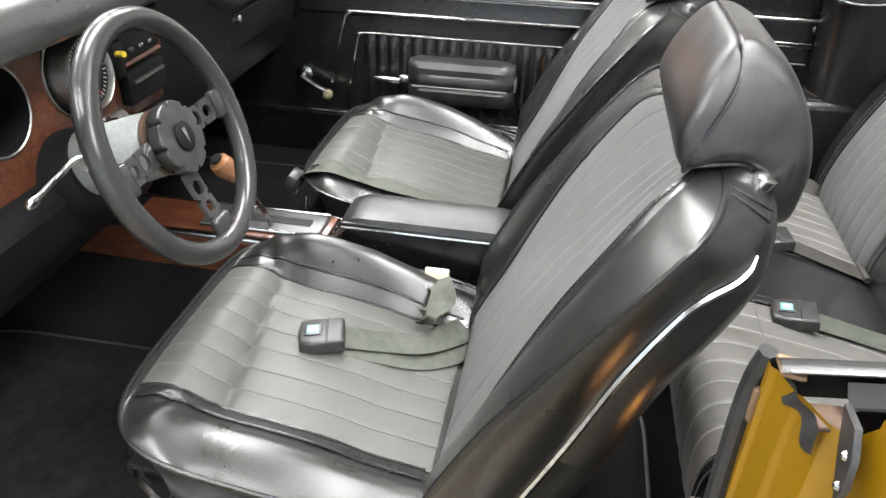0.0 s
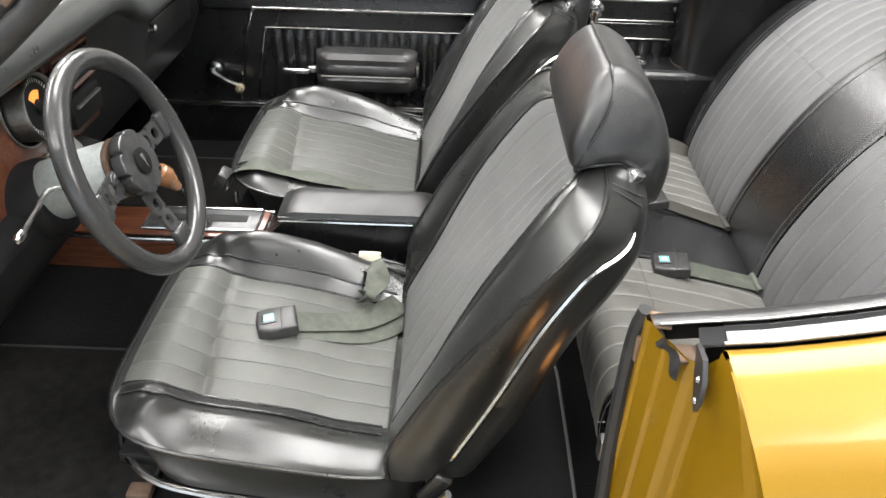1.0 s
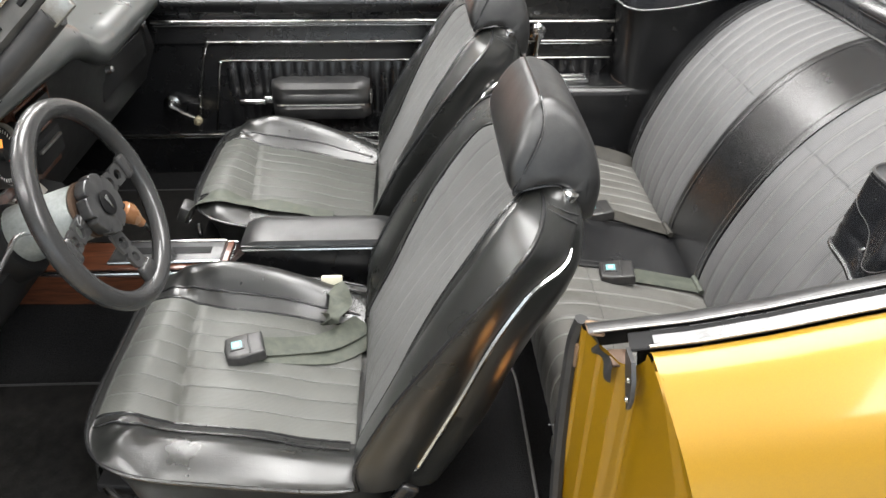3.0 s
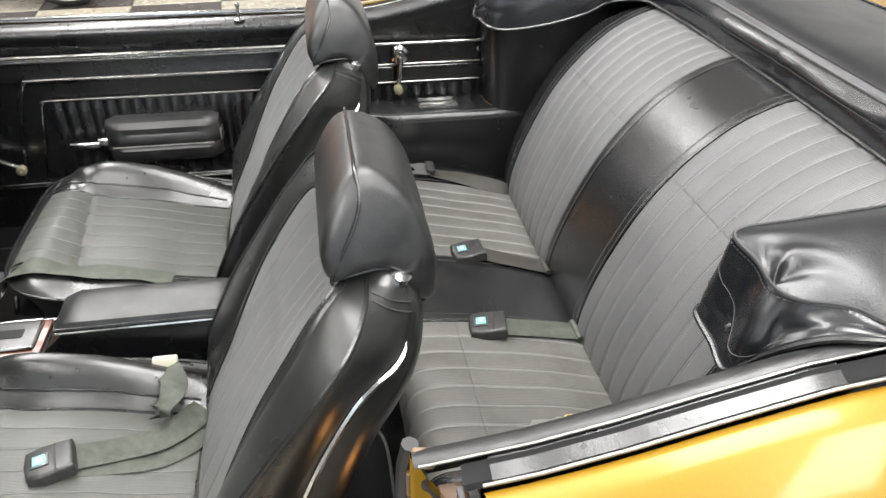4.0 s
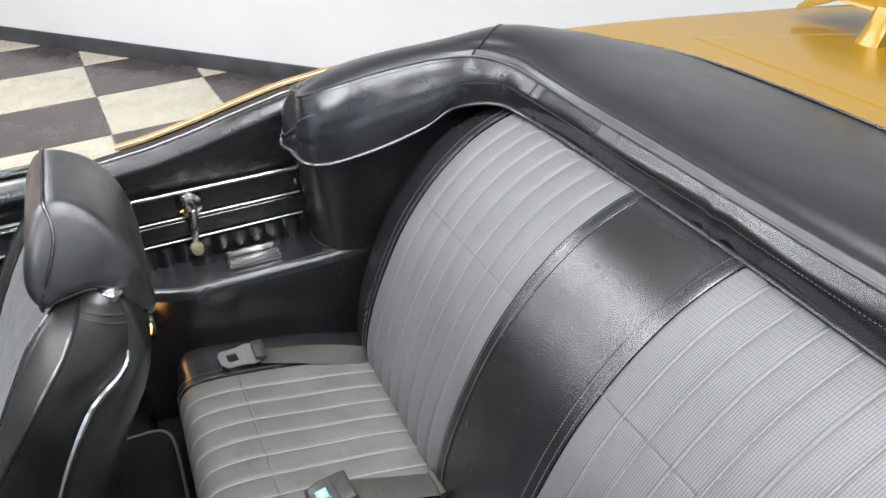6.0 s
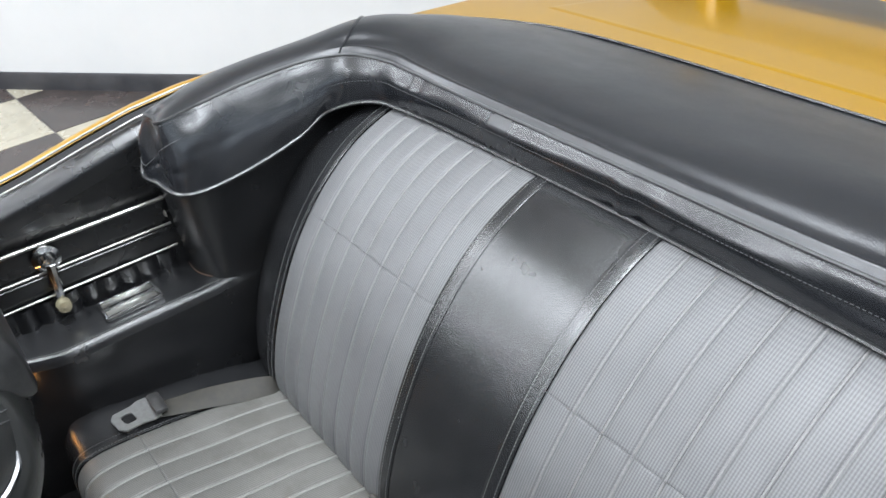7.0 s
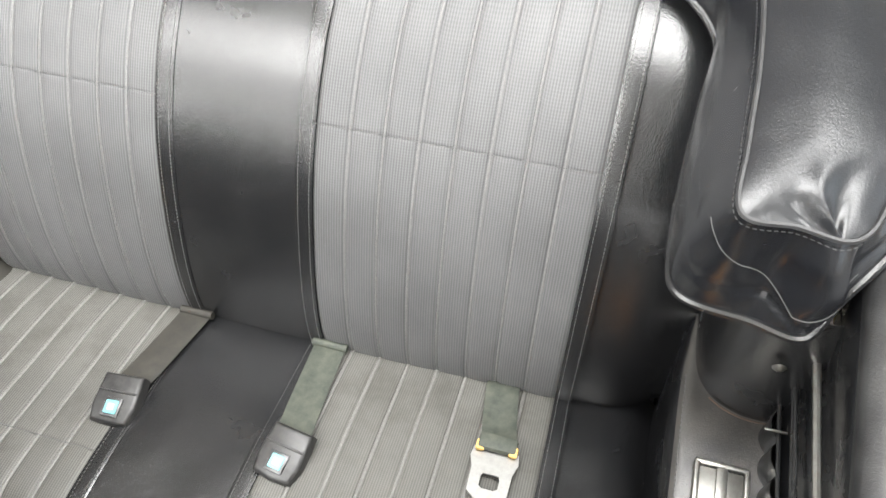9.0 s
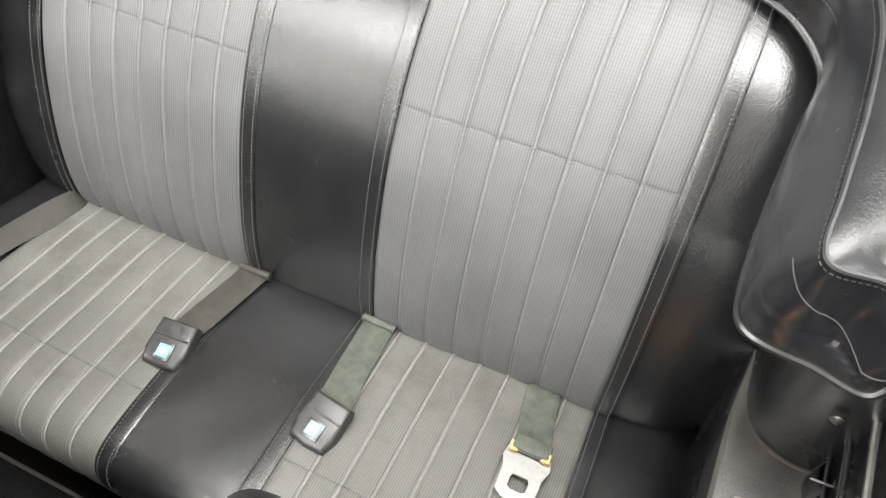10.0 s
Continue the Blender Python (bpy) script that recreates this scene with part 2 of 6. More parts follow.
def part(name, bm, material, parent=None, label="", sharp=40.0):
    """Links a bmesh, given in world coordinates, as one mesh object under a thing or a part."""
    me = bpy.data.meshes.new(name)
    if parent:
        o = Vector()
        p = parent
        while p:
            o += p.location
            p = p.parent
        bmesh.ops.translate(bm, verts=bm.verts, vec=-o)
    bmesh.ops.recalc_face_normals(bm, faces=bm.faces)
    bm.to_mesh(me)
    bm.free()
    for f in me.polygons:
        f.use_smooth = True
    me.set_sharp_from_angle(angle=radians(sharp))
    me.materials.append(material)
    ob = new(name, me)
    ob.parent = parent
    return tagged(ob, label) if label else ob


CURVES = {}


def spl(pts, n, closed=False):
    """n points along a Catmull-Rom curve through pts, evenly in the parameter."""
    key = (tuple(tuple(float(c) for c in q) for q in pts), n, closed)
    if key in CURVES:
        return CURVES[key]
    p = [np.array(q, float) for q in pts]
    k = len(p)
    out = CURVES[key] = []
    spans = k if closed else k - 1
    for i in range(n):
        t = i * spans / (n if closed else n - 1)
        j = min(int(t), spans - 1)
        f = t - j
        if closed:
            a, b, c, d = (p[(j + q) % k] for q in (-1, 0, 1, 2))
        else:
            b, c = p[j], p[j + 1]
            a = p[j - 1] if j else 2 * b - c
            d = p[j + 2] if j + 2 < k else 2 * c - b
        out.append(0.5 * (2 * b + (c - a) * f + (2 * a - 5 * b + 4 * c - d) * f * f + (3 * b - a - 3 * c + d) * f ** 3))
    return out


def even(pts, n):
    """n points at equal distances along a polyline."""
    p = np.array(pts, float)
    s = np.concatenate([[0], np.cumsum(np.linalg.norm(np.diff(p, axis=0), axis=1))])
    return [np.array([np.interp(t, s, p[:, i]) for i in range(p.shape[1])]) for t in np.linspace(0, s[-1], n)]


def surf(f, nu, nv, close=False):
    """A sheet of quads from f(u, v), u and v in 0..1."""
    bm = bmesh.new()
    g = [[bm.verts.new(f(i / (nu if close else nu - 1), j / (nv - 1))) for j in range(nv)] for i in range(nu)]
    for i in range(nu if close else nu - 1):
        for j in range(nv - 1):
            a, b = g[i], g[(i + 1) % nu]
            bm.faces.new((a[j], b[j], b[j + 1], a[j + 1]))
    return bm


def loft(rings, cap=True, closed=False):
    """Closed rings of equal length joined to a body."""
    bm = bmesh.new()
    g = [[bm.verts.new(p) for p in r] for r in rings]
    n = len(g[0])
    for i in range(len(g) if closed else len(g) - 1):
        a, b = g[i], g[(i + 1) % len(g)]
        for j in range(n):
            bm.faces.new((a[j], a[(j + 1) % n], b[(j + 1) % n], b[j]))
    if cap and not closed:
        for r in (g[0], g[-1]):
            c = bm.verts.new(sum((v.co for v in r), Vector()) / n)
            for j in range(n):
                bm.faces.new((r[j], r[(j + 1) % n], c))
    return bm


def tube(pts, r, n=8, closed=False, taper=None):
    """A round bar along points."""
    p = [Vector(q) for q in pts]
    k = len(p)
    rings = []
    up = Vector((0.123, 0.321, 0.9)).normalized()
    for i in range(k):
        a = p[i - 1] if i or closed else p[i]
        b = p[(i + 1) % k] if i < k - 1 or closed else p[i]
        d = (b - a).normalized()
        up = (up - d * up.dot(d)).normalized()
        s = d.cross(up)
        rr = r * (taper(i / (k - 1)) if taper else 1)
        rings.append([p[i] + (up * math.cos(q) + s * math.sin(q)) * rr for q in (2 * math.pi * j / n for j in range(n))])
    return loft(rings, True, closed)


def strap(pts, sides, width, thick):
    """A flat band along points; sides: unit vectors across it."""
    p = [Vector(q) for q in pts]
    rings = []
    for i in range(len(p)):
        d = (p[min(i + 1, len(p) - 1)] - p[max(i - 1, 0)]).normalized()
        s = Vector(sides[i])
        s = (s - d * s.dot(d)).normalized() * width / 2
        n = d.cross(s).normalized() * thick / 2
        rings.append([p[i] + s * a + n * b for a, b in ((1, 0.4), (0.94, 1), (0, 1), (-0.94, 1), (-1, 0.4), (-1, -0.4), (-0.94, -1), (0, -1), (0.94, -1), (1, -0.4))])
    return loft(rings)


def box(c, s, bevel=0.0, seg=2, rot=None):
    bm = bmesh.new()
    bmesh.ops.create_cube(bm, size=1.0, matrix=Matrix.Diagonal((*s, 1)))
    if bevel:
        bmesh.ops.bevel(bm, geom=bm.edges[:], offset=bevel, segments=seg, profile=0.5, affect="EDGES")
    m = Matrix.Translation(c) @ (rot if rot else Matrix())
    bmesh.ops.transform(bm, matrix=m, verts=bm.verts)
    return bm


def prism(poly, h, m=None, bevel=0.0, seg=2):
    """A polygon in x, y raised by h along z, then moved by m."""
    bm = bmesh.new()
    lo = [bm.verts.new((x, y, 0)) for x, y in poly]
    hi = [bm.verts.new((x, y, h)) for x, y in poly]
    n = len(poly)
    bm.faces.new(lo[::-1])
    top = bm.faces.new(hi)
    for i in range(n):
        bm.faces.new((lo[i], lo[(i + 1) % n], hi[(i + 1) % n], hi[i]))
    if bevel:
        bmesh.ops.bevel(bm, geom=list(top.edges), offset=bevel, segments=seg, profile=0.5, affect="EDGES")
    if m:
        bmesh.ops.transform(bm, matrix=m, verts=bm.verts)
    return bm


def lathe(prof, n=24, m=None):
    """Profile of (radius, height) turned about z, then moved by m."""
    bm = loft([[(r * math.cos(2 * math.pi * j / n), r * math.sin(2 * math.pi * j / n), z) for j in range(n)] for r, z in prof])
    if m:
        bmesh.ops.transform(bm, matrix=m, verts=bm.verts)
    return bm


def join(*bms):
    out = bms[0]
    for b in bms[1:]:
        me = bpy.data.meshes.new("t")
        b.to_mesh(me)
        out.from_mesh(me)
        b.free()
        bpy.data.meshes.remove(me)
    return out


def stitches(pts, gap=0.0052, size=(0.0032, 0.0009), lift=(0, 0, 1)):
    """A row of thread dashes along a curve."""
    p = np.array([tuple(q) for q in pts])
    total = np.linalg.norm(np.diff(p, axis=0), axis=1).sum()
    n = max(2, int(total / gap))
    e = even(p, 2 * n)
    vs, fs = [], []
    for i in range(n):
        a, b = Vector(e[2 * i]), Vector(e[2 * i + 1])
        d = (b - a).normalized()
        s = d.cross(Vector(lift)).normalized() * size[1]
        u = s.cross(d).normalized() * size[1]
        mid = (a + b) / 2
        h = d * size[0] / 2
        k = len(vs)
        vs += [mid - h + s - u, mid - h - s - u, mid - h - s * 0.6 + u, mid - h + s * 0.6 + u, mid + h + s - u, mid + h - s - u, mid + h - s * 0.6 + u, mid + h + s * 0.6 + u]
        fs += [(k, k + 1, k + 2, k + 3), (k + 7, k + 6, k + 5, k + 4), (k, k + 3, k + 7, k + 4), (k + 1, k + 5, k + 6, k + 2), (k + 3, k + 2, k + 6, k + 7)]
    me = bpy.data.meshes.new("t")
    me.from_pydata([tuple(v) for v in vs], [], fs)
    bm = bmesh.new()
    bm.from_mesh(me)
    bpy.data.meshes.remove(me)
    return bm


def axis_to(d, at=(0, 0, 0)):
    """A pose whose z runs along d."""
    return Matrix.Translation(at) @ Vector(d).to_track_quat("Z", "Y").to_matrix().to_4x4()


def wob(p, scale, amount):
    return noise.noise(Vector(p) * scale) * amount


def smooth(a, b, x):
    t = min(1.0, max(0.0, (x - a) / (b - a)))
    return t * t * (3 - 2 * t)


# ---- showroom ----
def slab(name, poly, z0, z1, material, label, category):
    ob = part(name, prism(poly, z1 - z0, Matrix.Translation((0, 0, z0))), material)
    return tagged(ob, label, category, kind="structure")


# the long wall runs askew behind the car
W0, WD = Vector((0.34, 4.83, 0)), Vector((0.669, -0.743, 0)).normalized()
WN = Vector((-WD.y, WD.x, 0))
if WN.y < 0:
    WN = -WN
A, B = W0 - WD * 4.6, W0 + WD * 9.0
FLOOR = slab("floor", [(-8, -5.5), (B.x + 0.4, -5.5), (B.x + 0.4, B.y), (A.x, A.y + 0.3), (-8, A.y + 0.3)], -0.12, -0.004, GROUT, "grey grout bed under the checkered showroom tiles", "floor")
slab("wall_north", [(A.x, A.y), (B.x, B.y), (B.x + WN.x * 0.15, B.y + WN.y * 0.15), (A.x + WN.x * 0.15, A.y + WN.y * 0.15)], -0.01, CEILING, WALL, "plain white painted showroom wall", "wall")
slab("wall_west", [(-8.15, -5.5), (-8, -5.5), (-8, A.y + 0.3), (-8.15, A.y + 0.3)], -0.01, CEILING, WALL, "plain white painted showroom wall", "wall")
XE = B.x + 0.4
for nm, x0, x1, z0, z1 in (("wall_south_sill", -8.15, XE, -0.01, 0.35), ("wall_south_head", -8.15, XE, 2.65, CEILING), ("wall_south_west", -8.15, -4.0, 0.35, 2.65), ("wall_south_east", 4.2, XE, 0.35, 2.65)):
    slab(nm, [(x0, -5.65), (x1, -5.65), (x1, -5.5), (x0, -5.5)], z0, z1, GREYWALL, "plain pale painted showroom wall", "wall")


def assumed_window():
    """Wide assumed window, out of view, along the south wall: frame, mullions and panes."""
    t = thing("assumed_window_1", "assumed unseen showroom window, wide and dark-framed, added to let in daylight", "window", (0.1, -5.575, 0.35), kind="structure")
    for z in (0.375, 2.625):
        part("window_frame", box((0.1, -5.575, z), (8.2, 0.1, 0.05), 0.005), SKIRT, t)
    for k in range(5):
        part("mullion", box((-3.975 + 2.0375 * k, -5.575, 1.5), (0.05, 0.1, 2.2), 0.005), SKIRT, t)
    for k in range(4):
        p = part("pane", box((-2.956 + 2.0375 * k, -5.575, 1.5), (1.98, 0.008, 2.2)), GLASS, t)
        p.visible_shadow = False


assumed_window()
slab("wall_east", [(B.x + 0.4, -5.65), (B.x + 0.55, -5.65), (B.x + 0.55, B.y + 0.2), (B.x + 0.4, B.y + 0.2)], -0.01, CEILING, GREYWALL, "plain pale painted showroom wall", "wall")
slab("wall_far", [(-8, A.y + 0.15), (A.x + 0.1, A.y + 0.15), (A.x + 0.1, A.y + 0.3), (-8, A.y + 0.3)], -0.01, CEILING, GREYWALL, "plain pale painted showroom wall", "wall")
slab("ceiling", [(-8.15, -5.65), (B.x + 0.55, -5.65), (B.x + 0.55, A.y + 0.3), (-8.15, A.y + 0.3)], CEILING, CEILING + 0.1, DECKING, "flat white showroom ceiling", "ceiling")


def baseboard():
    prof = [(0, 0), (0.016, 0), (0.016, 0.085), (0.01, 0.1), (0, 0.1)]
    rings = []
    for p in (A, B):
        rings.append([p - WN * (0.002 + d) + Vector((0, 0, z)) for d, z in prof])
    ob = part("baseboard", loft(rings), SKIRT)
    tagged(ob, "glossy black rubber baseboard along the white wall", "baseboard", kind="structure")


baseboard()


def troffer(x, y):
    t = thing("ceiling_light", "white recessed fluorescent ceiling troffer", "ceiling light", (x, y, CEILING), "ceiling lights")
    rim = join(box((x - 0.415, y, CEILING - 0.03), (0.03, 1.98, 0.06), 0.004), box((x + 0.415, y, CEILING - 0.03), (0.03, 1.98, 0.06), 0.004),
               box((x, y - 0.975, CEILING - 0.03), (0.8, 0.03, 0.06), 0.004), box((x, y + 0.975, CEILING - 0.03), (0.8, 0.03, 0.06), 0.004))
    part("frame", rim, CEIL, t)
    part("diffuser", box((x, y, CEILING - 0.02), (0.8, 1.92, 0.012)), TUBE, t)


for lx, ly in LAMPS:
    troffer(lx, ly)


# ---- the other parked car, of which a front wheel and its wing show ----
def parked_car(cx, cy):
    t = thing("parked_car", "orange vintage car with a whitewall tyre parked on the checkered floor", "car", (cx, cy, 0))
    m = axis_to((0.35, -1, 0), (cx, cy, 0.335))
    wheel = part("wheel", lathe([(0.20, -0.07), (0.235, -0.085), (0.30, -0.085), (0.33, -0.06), (0.335, 0), (0.33, 0.06), (0.30, 0.085), (0.235, 0.085), (0.20, 0.07)], 48, m), RUBBER, t, "black tyre")
    part("whitewall", lathe([(0.205, 0.086), (0.21, 0.0895), (0.285, 0.0895), (0.29, 0.086)], 48, m), RUBBERBAND, wheel, "broad white sidewall band")
    part("rim", lathe([(0.12, 0.05), (0.16, 0.07), (0.2, 0.092), (0.205, 0.08), (0.2, 0.04)], 40, m), ORANGE, wheel, "orange painted wheel rim")
    cap = join(*[tube([m @ Vector((0.02 * math.cos(a), 0.02 * math.sin(a), 0.1)), m @ Vector((0.15 * math.cos(a + 0.12), 0.15 * math.sin(a + 0.12), 0.075))], 0.004, 5) for a in [k * math.pi / 18 for k in range(36)]])
    part("wire_hubcap", cap, CHROME, wheel, "chrome wire hubcap")
    # wing with a wheel arch, bonnet side and running board
    side = Vector((1, 0.35, 0)).normalized()
    out = Vector((0.35, -1, 0)).normalized()
    rings = []
    for i in range(25):
        a = math.pi * i / 24
        ca, sa = -math.cos(a), math.sin(a)
        ring = []
        for r, o in ((0.40, 0.1), (0.47, 0.12), (0.56, 0.06), (0.6, -0.1), (0.6, -0.5), (0.42, -0.5)):
            ring.append(Vector((cx, cy, 0.36)) + side * ca * r * 1.05 + out * o + Vector((0, 0, sa * r * 0.95)))
        rings.append(ring)
    part("wing", loft(rings), ORANGE, t, "orange rounded front wing")
    c = Vector((cx, cy, 0.62)) - side * 1.25 - out * 0.35
    part("body", box(c, (1.5, 0.9, 0.62), 0.09, 4, Matrix.Rotation(math.atan2(side.y, side.x), 4, "Z")), ORANGE, t)


parked_car(-1.27, 4.5)

# ---- gold convertible: shell ----
FL = 0.40          # cabin floor
BELT = [(-0.9, 0.955), (0.0, 0.957), (0.3, 0.957), (0.43, 0.961), (0.54, 0.974), (0.62, 0.99), (0.7, 1.01), (0.8, 1.033), (0.9, 1.045), (1.05, 1.05), (1.3, 1.045), (1.6, 1.03), (2.2, 0.99), (2.9, 0.93)]


def belt(x):
    return float(np.interp(x, [b[0] for b in BELT], [b[1] for b in BELT]))


def quarter(side, x0, x1):
    """Outer rear quarter: crowned shoulder rolling out and down over the wheel."""
    prof = [(0.742, 0.003), (0.752, 0.008), (0.772, 0.002), (0.80, -0.018), (0.84, -0.06), (0.878, -0.12), (0.908, -0.2), (0.93, -0.3), (0.942, -0.42), (0.94, -0.55), (0.925, -0.66), (0.90, -0.74)]
    fine = spl(prof, 46)

    def f(u, v):
        k = fine[min(45, round(v * 45))]
        front = x0 + 0.035 * smooth(0.75, 0.93, k[0]) + 0.02 * smooth(0, -0.4, k[1])
        x = front + (x1 - front) * u
        swell = 0.02 * math.exp(-((x - 1.5) / 0.6) ** 2)
        yy = k[0] + swell * smooth(0.76, 0.9, k[0]) - 0.055 * smooth(1.7, 2.9, x) * (k[0] - 0.4)
        return x, side * yy, belt(x) + k[1]
    return surf(f, 60, 46)


def car_body():
    t = thing("car_body", "gold metallic convertible car body with chrome belt mouldings", "car", (1.0, 0, 0))
    for s in (-1, 1):
        part("quarter_panel", quarter(s, 0.487, 2.9), GOLD, t, "glossy gold rear quarter panel")
        # inner lip, rubber channel and two bright strips along the belt
        part("belt_moulding", tube([(x, s * 0.739, belt(x) + 0.0085) for x in np.linspace(0.487, 1.15, 60)], 0.0021, 10), DULL, t, "bright outer belt moulding")
        part("belt_chrome", tube([(x, s * 0.703, belt(x) + 0.0055) for x in np.linspace(0.436, 1.15, 60)], 0.0017, 10), DULL, t, "bright inner belt moulding")

        def channel(u, v):
            x = (0.425 if s > 0 else 0.474) + (0.73 if s > 0 else 0.681) * u
            y, z = [(0.705, 0.0), (0.712, -0.006), (0.72, -0.01), (0.728, -0.007), (0.736, 0.002)][round(v * 4)]
            return x, s * y, belt(x) + z
        part("window_channel", surf(channel, 40, 5), BLACK, t, "black rubber window channel")

        def rail(u, v):
            x = 0.432 + 0.44 * u
            y, z = spl([(0.700, 0.002), (0.695, 0.004), (0.685, 0.003), (0.672, -0.008), (0.668, -0.02), (0.672, -0.045)], 14)[round(v * 13)]
            return x, s * y, belt(x) + z
        part("belt_rail", surf(rail, 40, 14), PANEL if s > 0 else SOFT, t, "black vinyl padded belt rail")
    # gold deck behind the cover, with the lid's shut line and a raised edge
    lid_x = 1.68

    def deck(u, v):
        x = 1.36 + 1.54 * u
        y = -1 + 2 * v
        half = 0.765 - 0.07 * smooth(1.7, 2.9, x)
        yy = y * half
        crown = 0.01 * (1 - y * y)
        return x, yy, belt(x) + crown + 0.008 - 0.05 * smooth(2.5, 2.9, x)
    part("deck", surf(deck, 50, 40), GOLD, t, "glossy gold rear deck")

    def lid(u, v):
        x = lid_x + 1.08 * u
        wide = 0.61 - 0.25 * (x - lid_x)
        y = -wide + 2 * wide * v
        half = 0.765 - 0.07 * smooth(1.7, 2.9, x)
        crown = 0.01 * (1 - (y / half) ** 2)
        edge = min(u * 1.08, 1 - u, (v if v < 0.5 else 1 - v) * 2 * wide)
        return x, y, belt(x) + crown + 0.006 + 0.004 * smooth(0, 0.006, edge) - 0.05 * smooth(2.5, 2.9, x)
    part("boot_lid", surf(lid, 120, 90), GOLD, t, "glossy gold boot lid")
    # front shell: far door skin, bonnet cowl, rockers, jamb
    def skin(u, v):
        x = -0.95 + 1.37 * u
        y, z = spl([(0.752, 0.0), (0.762, 0.0), (0.80, -0.03), (0.86, -0.12), (0.905, -0.25), (0.925, -0.42), (0.91, -0.7)], 20)[round(v * 19)]
        return x, y, belt(x) + z
    part("door_skin", surf(skin, 20, 20), GOLD, t, "gold outer door skin")
    # jamb: a pressed steel face with steps, from the seal flange to the edge of the quarter
    prof = spl([(0.742, 0.003), (0.752, 0.008), (0.772, 0.002), (0.80, -0.018), (0.84, -0.06), (0.878, -0.12), (0.908, -0.2), (0.93, -0.3), (0.942, -0.42), (0.94, -0.55), (0.925, -0.66), (0.90, -0.74)], 46)
    # (share of the way out, y of the inner pressing, x)
    steps = [(0.0, 0.668, 0.432), (0.05, 0.676, 0.432), (0.08, 0.68, 0.436), (0.27, 0.702, 0.444), (0.32, 0.708, 0.449), (0.5, 0.732, 0.46), (0.54, 0.738, 0.468), (0.58, 0.742, 0.478), (0.62, 0.746, 0.4815), (0.66, 0.75, 0.482), (0.9, 0.0, 0.4835), (0.94, 0.0, 0.489), (1.0, 0.0, 0.487)]
    ks = [q[0] for q in steps]

    def post(u, v):
        zo = 0.30 + (0.966 - 0.30) * v
        zi = 0.30 + (0.949 - 0.30) * v
        dz = zo - belt(0.487)
        yo = float(np.interp(-dz, [-k[1] for k in prof[8:]], [k[0] for k in prof[8:]]))
        edge = 0.035 * smooth(0.75, 0.93, yo) + 0.02 * smooth(0, -0.4, dz)
        if u < 0.66:
            y, z = float(np.interp(u, ks[:10], [q[1] for q in steps[:10]])), zi
            z += (zo - zi) * smooth(0.54, 0.66, u)
            y = min(y, yo)
        else:
            y, z = max(0.75, 0.75 + (yo - 0.75) * (u - 0.66) / 0.34), zo
            crest = belt(0.487) + float(np.interp(y, [k[0] for k in prof[:20]], [k[1] for k in prof[:20]]))
            z += max(0.0, crest - zo) * smooth(0.9, 1.0, v)
        y += 0.002 * smooth(0.9, 1.0, u)
        x = float(np.interp(u, ks, [q[2] for q in steps])) + 0.003 * smooth(0.94, 1.0, u) + edge * smooth(0.66, 1.0, u)
        return x, -y, z
    part("door_jamb", surf(post, 101, 60), GOLD, t, "gold painted door jamb with pressed steps")
    part("jamb_corner", box((0.496, -0.757, 0.952), (0.012, 0.03, 0.024), 0.006, 3), GOLD, t)
    part("rocker", box((-0.2, -0.80, 0.30), (1.35, 0.2, 0.12), 0.02, 3), GOLD, t, "gold door sill")
    part("sill_plate", box((-0.2, -0.76, 0.366), (1.3, 0.09, 0.008), 0.003), DULL, t, "scuffed aluminium sill plate")
    part("underbody", box((1.0, 0, 0.26), (3.9, 1.5, 0.1), 0.03), BLACK, t)
    # scuttle, bonnet and the kick panels that close the footwells
    def bonnet(u, v):
        x = -0.74 - 1.75 * u
        y = -0.72 + 1.44 * v
        return x, y, 1.0 + 0.02 * (1 - (y / 0.72) ** 2) - 0.11 * u * u
    part("bonnet", surf(bonnet, 24, 20), GOLD, t, "gold bonnet")
    for s in (-1, 1):
        part("kick_panel", box((-0.955, s * 0.735, 0.66), (0.45, 0.03, 0.66), 0.005), BLACK, t, "black footwell kick panel")
        part("front_wing", surf(lambda u, v: (-0.74 - 1.75 * u, s * (0.72 + 0.2 * math.sin(math.pi / 2 * v)), 1.0 - 0.11 * u * u - 0.7 * (1 - math.cos(math.pi / 2 * v))), 16, 14), GOLD, t, "gold front wing")
    part("front_face", box((-2.48, 0, 0.66), (0.06, 1.5, 0.46), 0.03, 3), GOLD, t)
    part("rear_face", box((2.9, 0, 0.66), (0.06, 1.5, 0.5), 0.03, 3), GOLD, t)
    # worn weatherstrip and striker at the jamb
    part("jamb_seal", tube(spl([(0.434, -0.66, 0.95), (0.428, -0.658, 0.90), (0.426, -0.67, 0.75), (0.43, -0.69, 0.55), (0.432, -0.70, 0.38)], 30), 0.009, 8), RUBBER, t, "black rubber door seal")
    part("corner_cap", box((0.443, -0.684, 0.956), (0.02, 0.024, 0.006), 0.003, 2, Matrix.Rotation(0.2, 4, "Y")), RUST, t, "worn rusty end cap")
    part("corner_tab", box((0.431, -0.668, 0.902), (0.005, 0.009, 0.034), 0.002, 2), RUST, t, "tan flap of the old seal")
    part("channel_end", box((0.466, -0.7205, 0.944), (0.026, 0.026, 0.005), 0.002, 3), RUSTDARK, t, "rusty end of the window channel")

    def flap(u, v):
        y = -0.69 - 0.052 * u
        hang = 0.014 + 0.004 * math.sin(9 * u + 0.6) + 0.01 * smooth(0.55, 1.0, u)
        return 0.4405 + 0.012 * u + 0.002 * math.sin(11 * u + 2 * v) - 0.002 * v, y, 0.951 - hang * v
